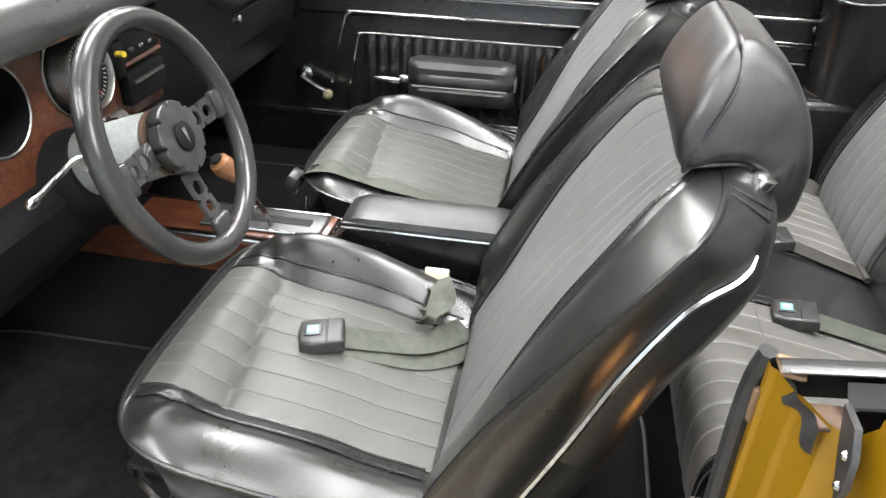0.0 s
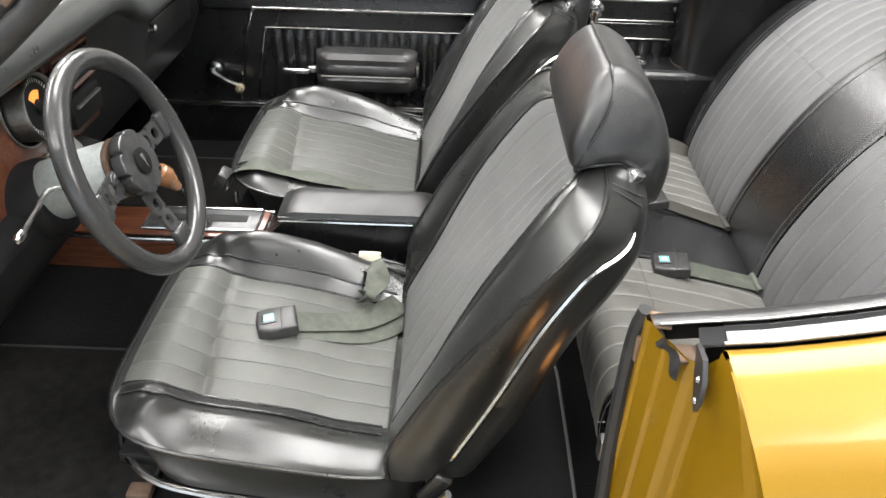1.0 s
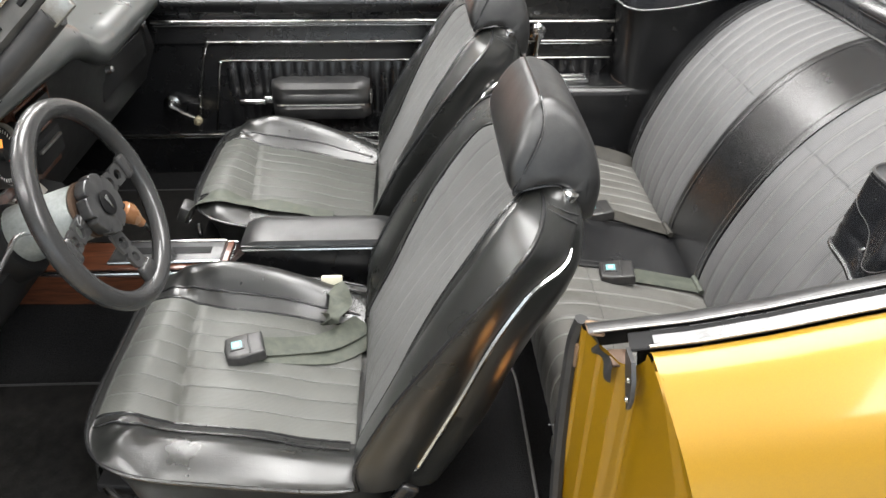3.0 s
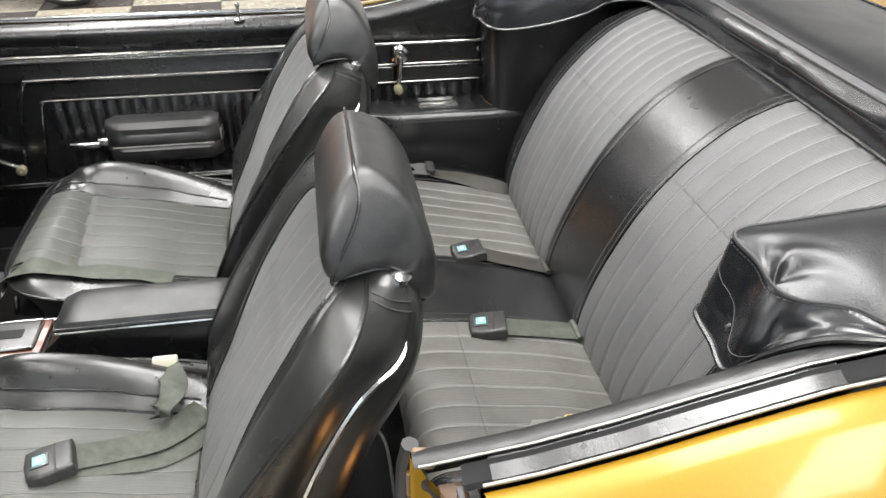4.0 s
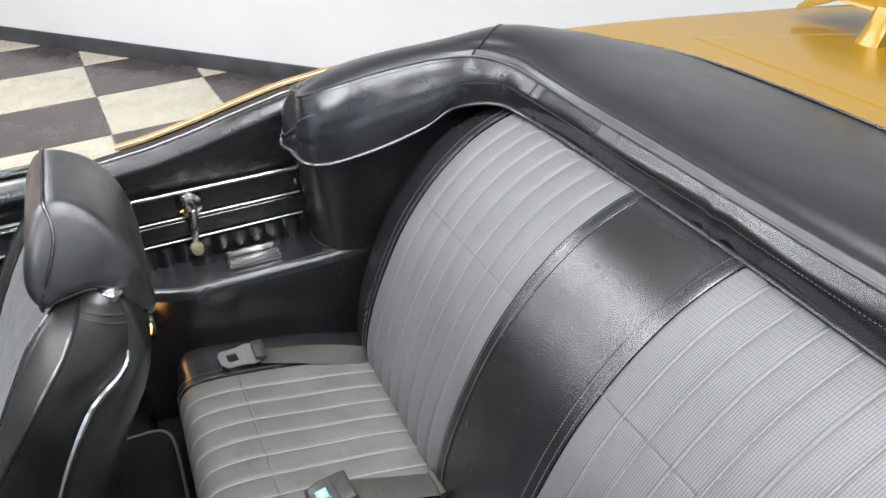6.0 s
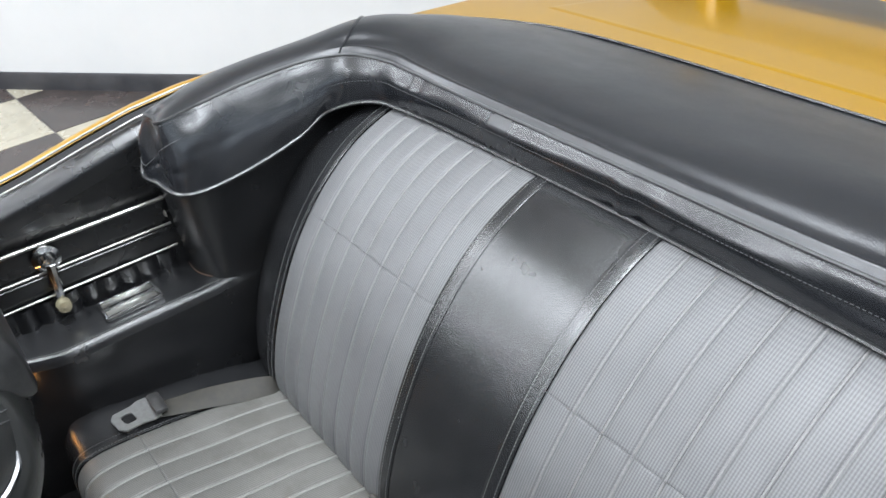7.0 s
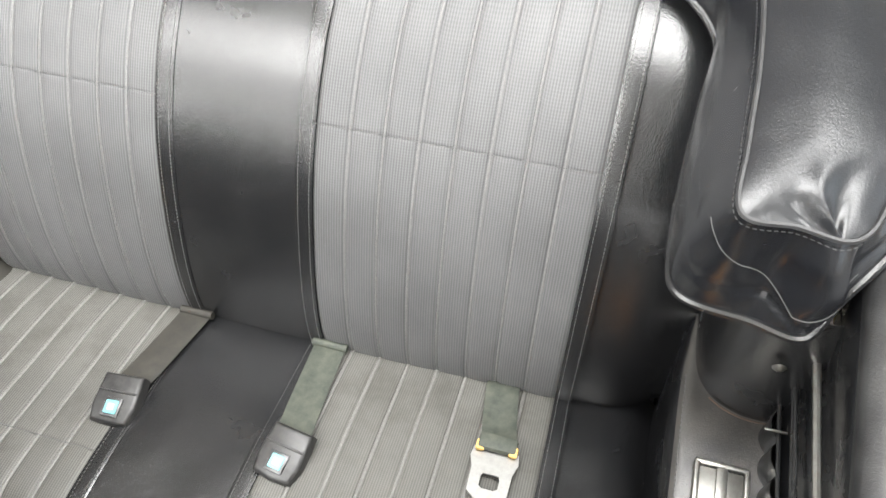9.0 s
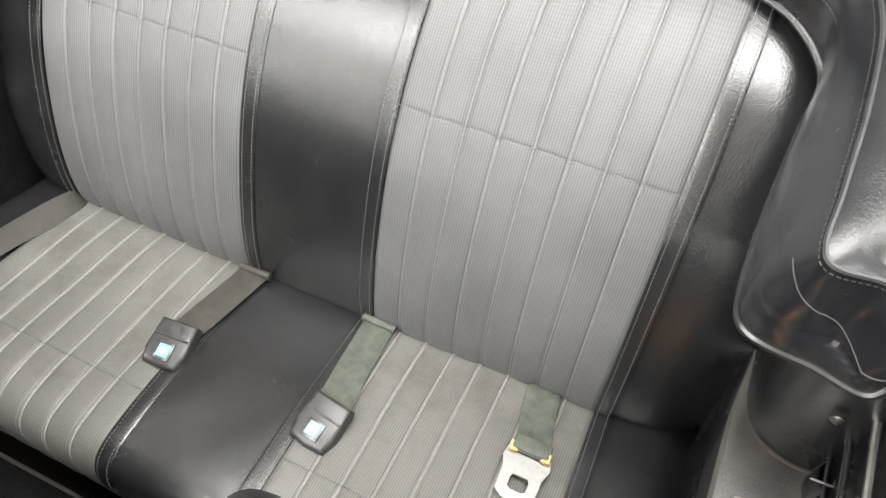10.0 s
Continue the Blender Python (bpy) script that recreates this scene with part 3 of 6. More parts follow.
    part("torn_seal", surf(flap, 28, 10), RUBBER, t, "torn hanging rubber seal")
    outline = [(-0.728, 0.966), (-0.752, 0.966), (-0.764, 0.948), (-0.768, 0.925), (-0.763, 0.908), (-0.752, 0.922), (-0.738, 0.945)]
    bm = bmesh.new()
    vs = [[bm.verts.new((x, y, z)) for y, z in outline] for x in (0.466, 0.471)]
    bm.faces.new(vs[0])
    bm.faces.new(vs[1][::-1])
    for j in range(len(outline)):
        k = (j + 1) % len(outline)
        bm.faces.new((vs[0][j], vs[0][k], vs[1][k], vs[1][j]))
    pl = part("guide_plate", bm, SPOKE, t, "grey metal window guide plate")
    for yy, zz in ((-0.755, 0.944), (-0.761, 0.922)):
        part("rivet", lathe([(0.0, 0.003), (0.0025, 0.0025), (0.004, 0)], 10, axis_to((-1, 0, 0), (0.4655, yy, zz))), CHROME, pl)
    return t


car_body()


def spoiler():
    t = thing("rear_spoiler", "gold painted pedestal rear wing spoiler standing on the boot lid", "spoiler", (2.2, 0, 1.0))

    def wing(a, k):
        prof = [(-0.10, 0.0), (-0.095, 0.012), (-0.05, 0.026), (0.02, 0.026), (0.11, 0.012), (0.12, 0.004), (0.1, 0.0), (0, -0.004)]
        return prof[k]
    rings = []
    for y in np.linspace(-0.66, 0.66, 25):
        drop = 0.05 * smooth(0.55, 0.66, abs(y))
        sweep = 0.02 * (y / 0.66) ** 2
        rings.append([(2.14 + sweep + px, y, 1.086 - drop + pz + 0.06 * px) for px, pz in [wing(0, k) for k in range(8)]])
    part("wing", loft(rings), GOLD, t, "gold wing blade", 50)
    for s in (-1, 1):
        rr = []
        for h in np.linspace(0, 1, 6):
            cx = 2.05 + 0.06 * h
            w = 0.03 * (1 - 0.15 * math.sin(h * math.pi))
            z = 1.012 + 0.082 * h
            rr.append([(cx + a * (0.05 + 0.02 * h), s * 0.42 + b * w, z) for a, b in ((-1, 0.5), (-0.8, 1), (0, 1), (0.8, 1), (1, 0.5), (1, -0.5), (0.8, -1), (0, -1), (-0.8, -1), (-1, -0.5))])
        part("pedestal", loft(rr), GOLD, t)


spoiler()


# ---- cabin floor, tunnel, bulkheads ----
def cabin_floor():
    t = thing("cabin_floor", "black loop carpet over the car floor and tunnel", "carpet", (0.0, 0, FL), kind="structure")

    def f(u, v):
        x = -1.15 + 1.75 * u
        y = -0.72 + 1.44 * v
        tun = 0.13 * math.exp(-(y / 0.11) ** 4)
        toe = 0.32 * smooth(-0.72, -1.15, x)
        side = 0.03 * smooth(0.64, 0.72, abs(y))
        return x, y, FL + tun + toe + side + wob((x, y, 0), 14, 0.002)
    part("carpet", surf(f, 90, 80), CARPET, t)
    part("firewall", box((-1.17, 0, 0.7), (0.03, 1.5, 0.8), 0.004), BLACK, t)
    part("heel_board", box((0.60, 0, 0.42), (0.03, 1.3, 0.2), 0.004), CARPET, t, "black carpet panel under the rear bench")


cabin_floor()


def floor_mat(x0, x1, y0, y1, label):
    t = thing("floor_mat", label, "floor mat", ((x0 + x1) / 2, (y0 + y1) / 2, FL + 0.01), "floor mats")
    n = 40

    def ring(k, z):
        out = []
        for i in range(n):
            a = 2 * math.pi * i / n
            c, s = math.cos(a), math.sin(a)
            p = 0.28
            out.append(((x0 + x1) / 2 + (x1 - x0) / 2 * k * math.copysign(abs(c) ** p, c), (y0 + y1) / 2 + (y1 - y0) / 2 * k * math.copysign(abs(s) ** p, s), z))
        return out
    part("mat", loft([ring(1, FL + 0.008), ring(1, FL + 0.014), ring(0.97, FL + 0.017), ring(0.6, FL + 0.016)]), MAT if x0 < 0 else CARPET, t)
    part("mat_binding", tube([Vector(q) + Vector((0, 0, 0.009)) for q in ring(0.995, FL + 0.006)], 0.0035, 6, True), BINDING if x0 > 0 else RUBBER, t, "bound black edge")


floor_mat(-0.80, -0.25, -0.63, -0.19, "black rubber-backed driver floor mat on the carpet")
floor_mat(0.20, 0.448, -0.60, -0.14, "black rear floor mat behind the driver seat")
floor_mat(0.20, 0.448, 0.14, 0.60, "black rear floor mat behind the passenger seat")
floor_mat(-0.80, -0.25, 0.14, 0.62, "black passenger floor mat on the carpet")

# ---- front bucket seats, about their own middle ----
DRV, PAX = -0.345, 0.345
LEAN_D = Vector((0.50, 0, 0.866))
LEAN_N = Vector((-0.866, 0, 0.50))
# lines up the backrest as (x, half width, z): middle of the front, edge of the cloth, edge piping, rear moulding, middle of the shell
LINES = {
    "front": [(0.150, 0, 0.56), (0.165, 0, 0.64), (0.224, 0, 0.753), (0.294, 0, 0.862), (0.368, 0, 0.957), (0.400, 0, 0.988), (0.418, 0, 1.0)],
    "welt": [(0.146, 0.158, 0.575), (0.166, 0.158, 0.62), (0.204, 0.157, 0.699), (0.241, 0.155, 0.785), (0.277, 0.153, 0.86), (0.314, 0.149, 0.923), (0.349, 0.140, 0.976), (0.373, 0.125, 0.996), (0.396, 0.098, 1.005)],
    "piping": [(0.150, 0.256, 0.578), (0.147, 0.259, 0.617), (0.159, 0.262, 0.66), (0.209, 0.265, 0.761), (0.259, 0.265, 0.839), (0.304, 0.265, 0.906), (0.344, 0.263, 0.958), (0.364, 0.256, 0.982), (0.379, 0.244, 0.9955), (0.391, 0.223, 1.002), (0.401, 0.196, 1.007), (0.409, 0.160, 1.009), (0.413, 0.120, 1.009)],
    "moulding": [(0.222, 0.236, 0.565), (0.246, 0.234, 0.614), (0.297, 0.227, 0.722), (0.342, 0.217, 0.821), (0.384, 0.205, 0.89), (0.408, 0.195, 0.912), (0.432, 0.182, 0.923), (0.446, 0.170, 0.934), (0.452, 0.160, 0.949), (0.457, 0.150, 0.968), (0.460, 0.136, 0.985), (0.457, 0.122, 0.995)],
    "shell": [(0.30, 0, 0.52), (0.362, 0, 0.63), (0.395, 0, 0.72), (0.428, 0, 0.79), (0.456, 0, 0.835), (0.474, 0, 0.875), (0.482, 0, 0.92), (0.48, 0, 0.955), (0.472, 0, 0.982), (0.462, 0, 0.994)],
}
RUN = {k: even(spl(v, 160), 161) for k, v in LINES.items()}


def ease(x, xs, ys):
    """Smooth monotone curve through (xs, ys)."""
    x = min(max(x, xs[0]), xs[-1])
    j = max(0, min(len(xs) - 2, int(np.searchsorted(xs, x)) - 1))
    d = [(ys[k + 1] - ys[k]) / (xs[k + 1] - xs[k]) for k in range(len(xs) - 1)]
    m = [d[0]] + [2 * d[k] * d[k + 1] / (d[k] + d[k + 1]) if d[k] * d[k + 1] > 0 else 0.0 for k in range(len(d) - 1)] + [d[-1]]
    h = xs[j + 1] - xs[j]
    f = (x - xs[j]) / h
    return ys[j] * (1 + 2 * f) * (1 - f) ** 2 + m[j] * h * f * (1 - f) ** 2 + ys[j + 1] * f * f * (3 - 2 * f) + m[j + 1] * h * f * f * (f - 1)


def run(line, s, sg=1):
    """A point at s, 0 to 1, up one line of the backrest, on its side sg."""
    t = min(max(s, 0.0), 1.0) * 160
    i = min(159, int(t))
    p = RUN[line][i] + (RUN[line][i + 1] - RUN[line][i]) * (t - i)
    return Vector((p[0], sg * p[1], p[2]))


def back_front(s, c, off=0.0):
    """A point on the cloth of the backrest: s up it, c across it from edge to edge (-1 to 1)."""
    m, w = run("front", s), run("welt", s)
    k = smooth(0.0, 1.0, abs(c)) * 0.55 + 0.45 * c * c
    return Vector((m.x + (w.x - m.x) * k, c * w.y, m.z + (w.z - m.z) * k)) + LEAN_N * off


def bolster_pt(s, q, sg, off=0.0):
    """A point on the bolster, q from the cloth's edge to the edge piping."""
    w, p = run("welt", s, sg), run("piping", s, sg)
    full = 0.009 * (1 - 0.6 * smooth(0.8, 1.0, s))
    puff = full * math.sin(math.pi * q) - 0.004 * math.exp(-((q - 0.2) / 0.05) ** 2) * (1 - smooth(0.85, 1.0, s))
    return w.lerp(p, q) + LEAN_N * (puff + off)


def side_pt(s, q, sg, off=0.0):
    """A point on the side of the backrest, q from the edge piping to the rear moulding."""
    p, c = run("piping", s, sg), run("moulding", s, sg)
    n = Vector((0.12, sg * 0.93, 0.3)).normalized()
    dent = -0.006 * math.exp(-((q - 0.9) / 0.12) ** 2) * smooth(0.35, 0.6, s) * (1 - smooth(0.78, 0.9, s))
    return p.lerp(c, q) + n * (0.015 * math.sin(math.pi * q) ** 0.8 + dent + off + wob((p.x * 9, q * 2, p.z * 9 + sg), 1.0, 0.0025) * math.sin(math.pi * q))


def backrest_body():
    rings = []
    for s in np.linspace(0, 1, 72):
        half = [back_front(s, -c) for c in (0.0, 0.2, 0.4, 0.6, 0.8, 0.92)]
        half += [bolster_pt(s, q, -1) for q in (0.0, 0.1, 0.16, 0.2, 0.24, 0.32, 0.45, 0.6, 0.75, 0.88, 0.96)]
        half += [side_pt(s, q, -1) for q in (0.0, 0.06, 0.15, 0.3, 0.45, 0.6, 0.72, 0.82, 0.9, 0.96, 1.0)]
        c, b = run("moulding", s, -1), run("shell", s)
        for k in range(1, 9):
            a = math.pi / 2 * k / 8
            q = math.sin(a) ** 0.8
            half.append(Vector((c.x + (b.x - c.x) * q, c.y * math.cos(a) ** 0.7 if k < 8 else 0.0, c.z + (b.z - c.z) * q)))
        rings.append(half + [Vector((v.x, -v.y, v.z)) for v in half[-2:0:-1]])

    # rounded foot and top
    def pull(r, k, d):
        c = sum(r, Vector()) / len(r)
        return [c + (v - c) * k + d for v in r]
    rings = [pull(rings[0], 0.5, LEAN_D * -0.022), pull(rings[0], 0.88, LEAN_D * -0.014), *rings, pull(rings[-1], 0.95, LEAN_D * 0.006), pull(rings[-1], 0.7, LEAN_D * 0.011), pull(rings[-1], 0.35, LEAN_D * 0.012)]
    return loft(rings)


def ribs(y, edge, n, w=0.0016, depth=0.0022, pillow=0.0012):
    """Depth of the sewn grooves between n pleats over -edge..edge, with soft pillows between them."""
    pitch = 2 * edge / n
    q = ((y + edge) / pitch) % 1.0
    d = min(q, 1 - q) * pitch
    return pillow * math.sin(math.pi * q) - depth * math.exp(-(d / w) ** 2)


def rib_columns(edge, n):
    out = []
    for k in range(n):
        a = -edge + 2 * edge * k / n
        p = 2 * edge / n
        out += [a + p * f for f in (0.0, 0.04, 0.08, 0.13, 0.2, 0.33, 0.5, 0.67, 0.8, 0.87, 0.92, 0.96)]
    return out + [edge]


def sheet(cols, rows, f):
    bm = bmesh.new()
    g = [[bm.verts.new(f(c, r)) for r in rows] for c in cols]
    for i in range(len(cols) - 1):
        for j in range(len(rows) - 1):
            bm.faces.new((g[i][j], g[i + 1][j], g[i + 1][j + 1], g[i][j + 1]))
    return bm


# cushion
CX, CA = -0.028, 0.247


def cushion_top(x, y, off=0.0):
    a = abs(y) / 0.262
    base = ease(x, [-0.285, -0.272, -0.25, -0.215, -0.165, -0.125, -0.08, 0.0, 0.06, 0.14, 0.23], [0.585, 0.612, 0.632, 0.6365, 0.618, 0.607, 0.601, 0.585, 0.567, 0.552, 0.54])
    lift = smooth(0.55, 0.78, a) * (1 - 0.8 * smooth(0.8, 1.0, a))
    if y > 0:
        bol = lift * ease(x, [-0.28, -0.25, -0.204, -0.163, -0.123, 0.0, 0.06, 0.13, 0.22], [0.0, 0.004, 0.029, 0.056, 0.068, 0.062, 0.05, 0.034, 0.02])
    else:
        bol = (lift * 0.6 + 0.4 * smooth(0.58, 0.8, a)) * 0.03 * smooth(-0.27, -0.16, x)
    seam = -0.006 * math.exp(-((x + 0.158 + 0.1 * y) / 0.007) ** 2) * (1 - smooth(0.5, 0.6, a))
    crown = 0.005 * (1 - min(1.0, a / 0.57) ** 2)
    # gathers in the bolster where the roll meets it
    pucker = 0.0035 * math.sin(130 * (x + 0.55 * abs(y))) * math.exp(-((x + 0.20) / 0.035) ** 2) * smooth(0.56, 0.66, a) * (1 - smooth(0.7, 0.9, a))
    soft = wob((x * 0.6, y, 0), 16, 0.0045) * smooth(0.5, 0.7, a) + wob((x, y, 0.4), 11, 0.003)
    return base + bol + seam + crown + pucker + soft + off


def cushion_body():
    n = 96

    def outline(k, z=None, sink=0.0, tuck=0.0):
        """A ring at share k of the plan; z: height of the lower edge; sink: share of the way down to it."""
        out = []
        for i in range(n):
            a = 2 * math.pi * i / n
            c, s = math.cos(a), math.sin(a)
            p = 0.42 if c > 0 else 0.44
            x = CX + CA * k * math.copysign(abs(c) ** p, c)
            y = 0.262 * k * math.copysign(abs(s) ** p, s)
            x += tuck * smooth(0.1, -0.9, c)
            low = (z if z is not None else 0.6) - 0.16 * x
            out.append((x, y, low if z is not None else cushion_top(x, y) * (1 - sink) + low * sink))
        return out
    rings = [outline(k) for k in np.linspace(0.06, 0.9, 22)]
    rings += [outline(0.94, None, 0.12), outline(0.968, None, 0.34), outline(0.988, None, 0.64), outline(0.998, None, 0.9), outline(1.0, 0.596, 0, 0.004), outline(0.996, 0.586, 0, 0.01), outline(0.988, 0.574, 0, 0.02), outline(0.975, 0.545, 0, 0.03), outline(0.965, 0.512, 0, 0.035)]
    return loft(rings), outline


def headrest(t):
    prof = [(0.374, 1.010), (0.364, 1.026), (0.364, 1.05), (0.377, 1.086), (0.393, 1.114), (0.408, 1.125), (0.43, 1.123), (0.46, 1.102), (0.483, 1.062), (0.495, 1.016), (0.497, 0.97), (0.494, 0.945), (0.482, 0.944), (0.472, 0.978), (0.454, 1.005), (0.43, 1.019), (0.40, 1.018)]
    fine = spl(prof, 68, True)
    cen = np.array((0.428, 1.065))

    def wide(x, z):
        w = ease(z, [0.93, 0.97, 1.015, 1.06, 1.09, 1.13], [0.106, 0.121, 0.1325, 0.125, 0.112, 0.086])
        return w - 0.022 * smooth(0.38, 0.52, x)
    rings = []
    for v, k in ((-1, 0.7), (-0.995, 0.82), (-0.982, 0.9), (-0.958, 0.95), (-0.915, 0.983), (-0.83, 1), (-0.5, 1.0), (-0.2, 1.005), (0.2, 1.005), (0.5, 1), (0.83, 1), (0.915, 0.983), (0.958, 0.95), (0.982, 0.9), (0.995, 0.82), (1, 0.7)):
        ring = []
        for q in fine:
            x, z = cen + (q - cen) * k
            ring.append((x, v * wide(x, z), z + wob((x, v, z), 9, 0.002)))
        rings.append(ring)
    bm = loft(rings, False)
    bm.verts.ensure_lookup_table()
    bm.faces.new(list(bm.verts[:68])[::-1])
    bm.faces.new(list(bm.verts[-68:]))
    h = part("headrest", bm, SOFT, t, "worn black vinyl headrest with piped side seams")
    # one piping round the front panel: up both sides and across the top edge
    line = spl([(0.374, 1.010), (0.374, 1.02), (0.390, 1.052), (0.407, 1.086), (0.410, 1.108), (0.408, 1.123)], 30)
    near = [(q[0], -(wide(q[0], q[1]) * 0.985), q[1]) for q in line]
    over = [(0.407, y, 1.1275 + 0.0008 * math.cos(y * 16)) for y in np.linspace(-0.08, 0.08, 20)]
    part("piping", tube(near + over + [(x, -y, z) for x, y, z in near[::-1]], 0.0021, 6), VINYL, h)
    arch = spl([(0.374, 1.012), (0.40, 1.017), (0.43, 1.018), (0.454, 1.004), (0.472, 0.977), (0.482, 0.944)], 24)
    for s in (-1, 1):
        part("lower_seam", tube([(q[0], s * wide(q[0], q[1]) * 0.93, q[1] - 0.0005) for q in arch], 0.0028, 6), VINYL, h)


def bucket_seat(name, label, cy):
    t = thing(name, label, "car seat", (-0.05, cy, FL), "front bucket seats")
    M = Matrix.Translation((0, cy, 0))

    def add(n, bm, m, par=t, lab="", sharp=40.0):
        bmesh.ops.transform(bm, matrix=M, verts=bm.verts)
        return part(n, bm, m, par, lab, sharp)
    back = add("backrest", backrest_body(), SEATVINYL, t, "black vinyl backrest with rounded bolsters")
    rows = list(np.linspace(0.03, 0.995, 48))
    cols = rib_columns(1.0, 7)

    def cloth(c, s):
        e = run("welt", s).y
        cross = -0.0012 * math.exp(-((s - 0.66) / 0.012) ** 2)
        return back_front(s, c, 0.002 + ribs(c * e, e, 7, 0.0012, 0.001, 0.0005) + cross)
    add("cloth_insert", sheet(cols, rows, cloth), BACKCLOTH, back, "grey ribbed cloth insert")
    for k in range(1, 7):
        c = -1 + 2 * k / 7
        add("rib_seam", tube([back_front(q, c, 0.0012) for q in np.linspace(0.04, 0.99, 50)], 0.0009, 5), SEAM, back)
    for s in (-1, 1):
        add("insert_welt", tube([bolster_pt(q, 0.02, s, 0.001) for q in np.linspace(0.02, 1.0, 60)], 0.0026, 6), VINYL, back)
        add("welt_stitching", stitches([bolster_pt(q, 0.06, s, 0.0012) for q in np.linspace(0.02, 0.98, 70)], 0.006, (0.0034, 0.0006), LEAN_N), BLACKTHREAD, back)
        add("bolster_piping", tube([run("piping", q, s) + Vector((-0.0008, s * 0.0012, 0.0006)) for q in np.linspace(0.0, 1.0, 110)], 0.0034, 6, taper=lambda k: 1 - 0.3 * smooth(0.9, 1.0, k)), VINYL, back)
        add("side_stitching", stitches([side_pt(q, 0.05, s, 0.001) for q in np.linspace(0.04, 0.97, 90)], 0.006, (0.0034, 0.0005), (0, s, 0.3)), BLACKTHREAD, back)
        # bright strip along the edge of the rear shell
        add("shell_moulding", tube([run("moulding", q, s) + Vector((0.0, s * 0.001, 0.001)) for q in np.linspace(0.06, 0.875, 70)], 0.005, 8, taper=lambda k: 0.4 + 0.6 * smooth(0.0, 0.03, k) * smooth(1.0, 0.95, k)), CHROME, back, "bright metal edge moulding")
        for k in range(2):
            add("yoke_stitching", stitches([side_pt(0.962 - 0.022 * k, q, s, 0.0012) for q in np.linspace(0.1, 1.0, 14)], 0.0052, (0.0046, 0.0011), (0, s, 0.3)), BLACKTHREAD, back)
    ring = [2 * math.pi * j / 40 for j in range(40)]
    add("bezel", loft([[Vector((0.449, 0, 1.006)) + LEAN_D * h + Vector((r * 0.024 * math.cos(a), 0.131 * r * math.copysign(abs(math.sin(a)) ** 0.6, math.sin(a)), -0.3 * r * 0.025 * math.cos(a))) for a in ring] for r, h in ((0.9, -0.014), (0.99, -0.013), (1.03, -0.009), (1.03, 0.004), (0.97, 0.008), (0.85, 0.009))]), CHROME, back, "chrome headrest bezel")
    before = set(bpy.data.objects)
    headrest(t)
    for o in set(bpy.data.objects) - before:
        if o.parent:
            o.data.transform(M)
    # cushion
    body, outline = cushion_body()
    cush = add("cushion", body, SEATVINYL, t, "black vinyl seat cushion with raised side bolsters")
    xs = [-0.272 + 0.41 * i / 60 for i in range(61)]
    add("cloth_panel", sheet(rib_columns(1.0, 7), xs, lambda c, x: (x, c * 0.147, cushion_top(x, c * 0.147, 0.003 + ribs(c * 0.147, 0.147, 7, 0.0012, 0.001, 0.0007)))), SEATCLOTH, cush, "grey ribbed cloth seat panel")
    along = np.linspace(-0.268, 0.13, 60)
    for s in (-1, 1):
        band = sheet([s * q for q in (0.148, 0.1495, 0.152, 0.158, 0.164, 0.1665, 0.168)], list(along), lambda y, x: (x, y, cushion_top(x, y, 0.0025 + 0.0022 * math.sin(math.pi * (abs(y) - 0.148) / 0.02) ** 0.6 if 0.148 < abs(y) < 0.168 else 0.001)))
        add("welt_band", band, SEATVINYL, cush, "folded vinyl welt band")
        for d, r in ((0.1465, 0.0026), (0.169, 0.002)):
            add("panel_welt", tube([(x, s * d, cushion_top(x, s * d, 0.003)) for x in along], r, 6), VINYL, cush)
    for k in range(1, 7):
        y = -0.147 + 0.294 * k / 7
        add("rib_seam", tube([(x, y, cushion_top(x, y, 0.0028)) for x in np.linspace(-0.268, 0.13, 50)], 0.0009, 5), SEAM, cush)
    add("cross_stitching", stitches([(-0.158 - 0.1 * y, y, cushion_top(-0.158 - 0.1 * y, y, 0.004)) for y in np.linspace(-0.145, 0.145, 30)], 0.005, (0.003, 0.0006)), THREAD, cush)
    add("lower_piping", tube([(x, y, z) for x, y, z in outline(1.004, 0.597, 0, 0.004)], 0.0036, 6, True), VINYL, cush)
    trim = [(-0.275, -0.15, 0.556), (-0.255, -0.2, 0.548), (-0.20, -0.243, 0.538), (-0.12, -0.257, 0.526), (0.0, -0.258, 0.508), (0.10, -0.26, 0.495), (0.17, -0.264, 0.5), (0.21, -0.268, 0.53), (0.235, -0.27, 0.565)]
    for s in (-1, 1):
        add("side_moulding", tube([(q[0], -s * q[1], q[2]) for q in spl(trim, 40)], 0.006, 8), CHROME, cush, "bright lower side moulding")
        add("hinge_cover", box((0.215, s * 0.25, 0.55), (0.03, 0.012, 0.06), 0.005, 3, Matrix.Rotation(radians(30), 4, "Y")), VINYL, t)
    for x in (-0.20, 0.16):
        for s in (-1, 1):
            add("seat_foot", box((x, s * 0.14, (FL + 0.51) / 2), (0.034, 0.022, 0.50 - FL), 0.004), RUSTDARK, t, "rusty seat bracket")
    add("seat_pan", box((-0.05, 0, 0.515), (0.42, 0.43, 0.02), 0.004, 2, Matrix.Rotation(radians(9), 4, 'Y')), BLACK, t)
    add("bracket", box((-0.265, -0.18, FL + 0.018), (0.04, 0.03, 0.02), 0.006, 2), RUSTDARK, t, "rusty floor bracket with a bolt")
    return t


bucket_seat("bucket_seat", "black vinyl driver bucket seat with grey ribbed cloth and headrest", DRV)
bucket_seat("bucket_seat", "black vinyl passenger bucket seat with grey ribbed cloth and headrest", PAX)


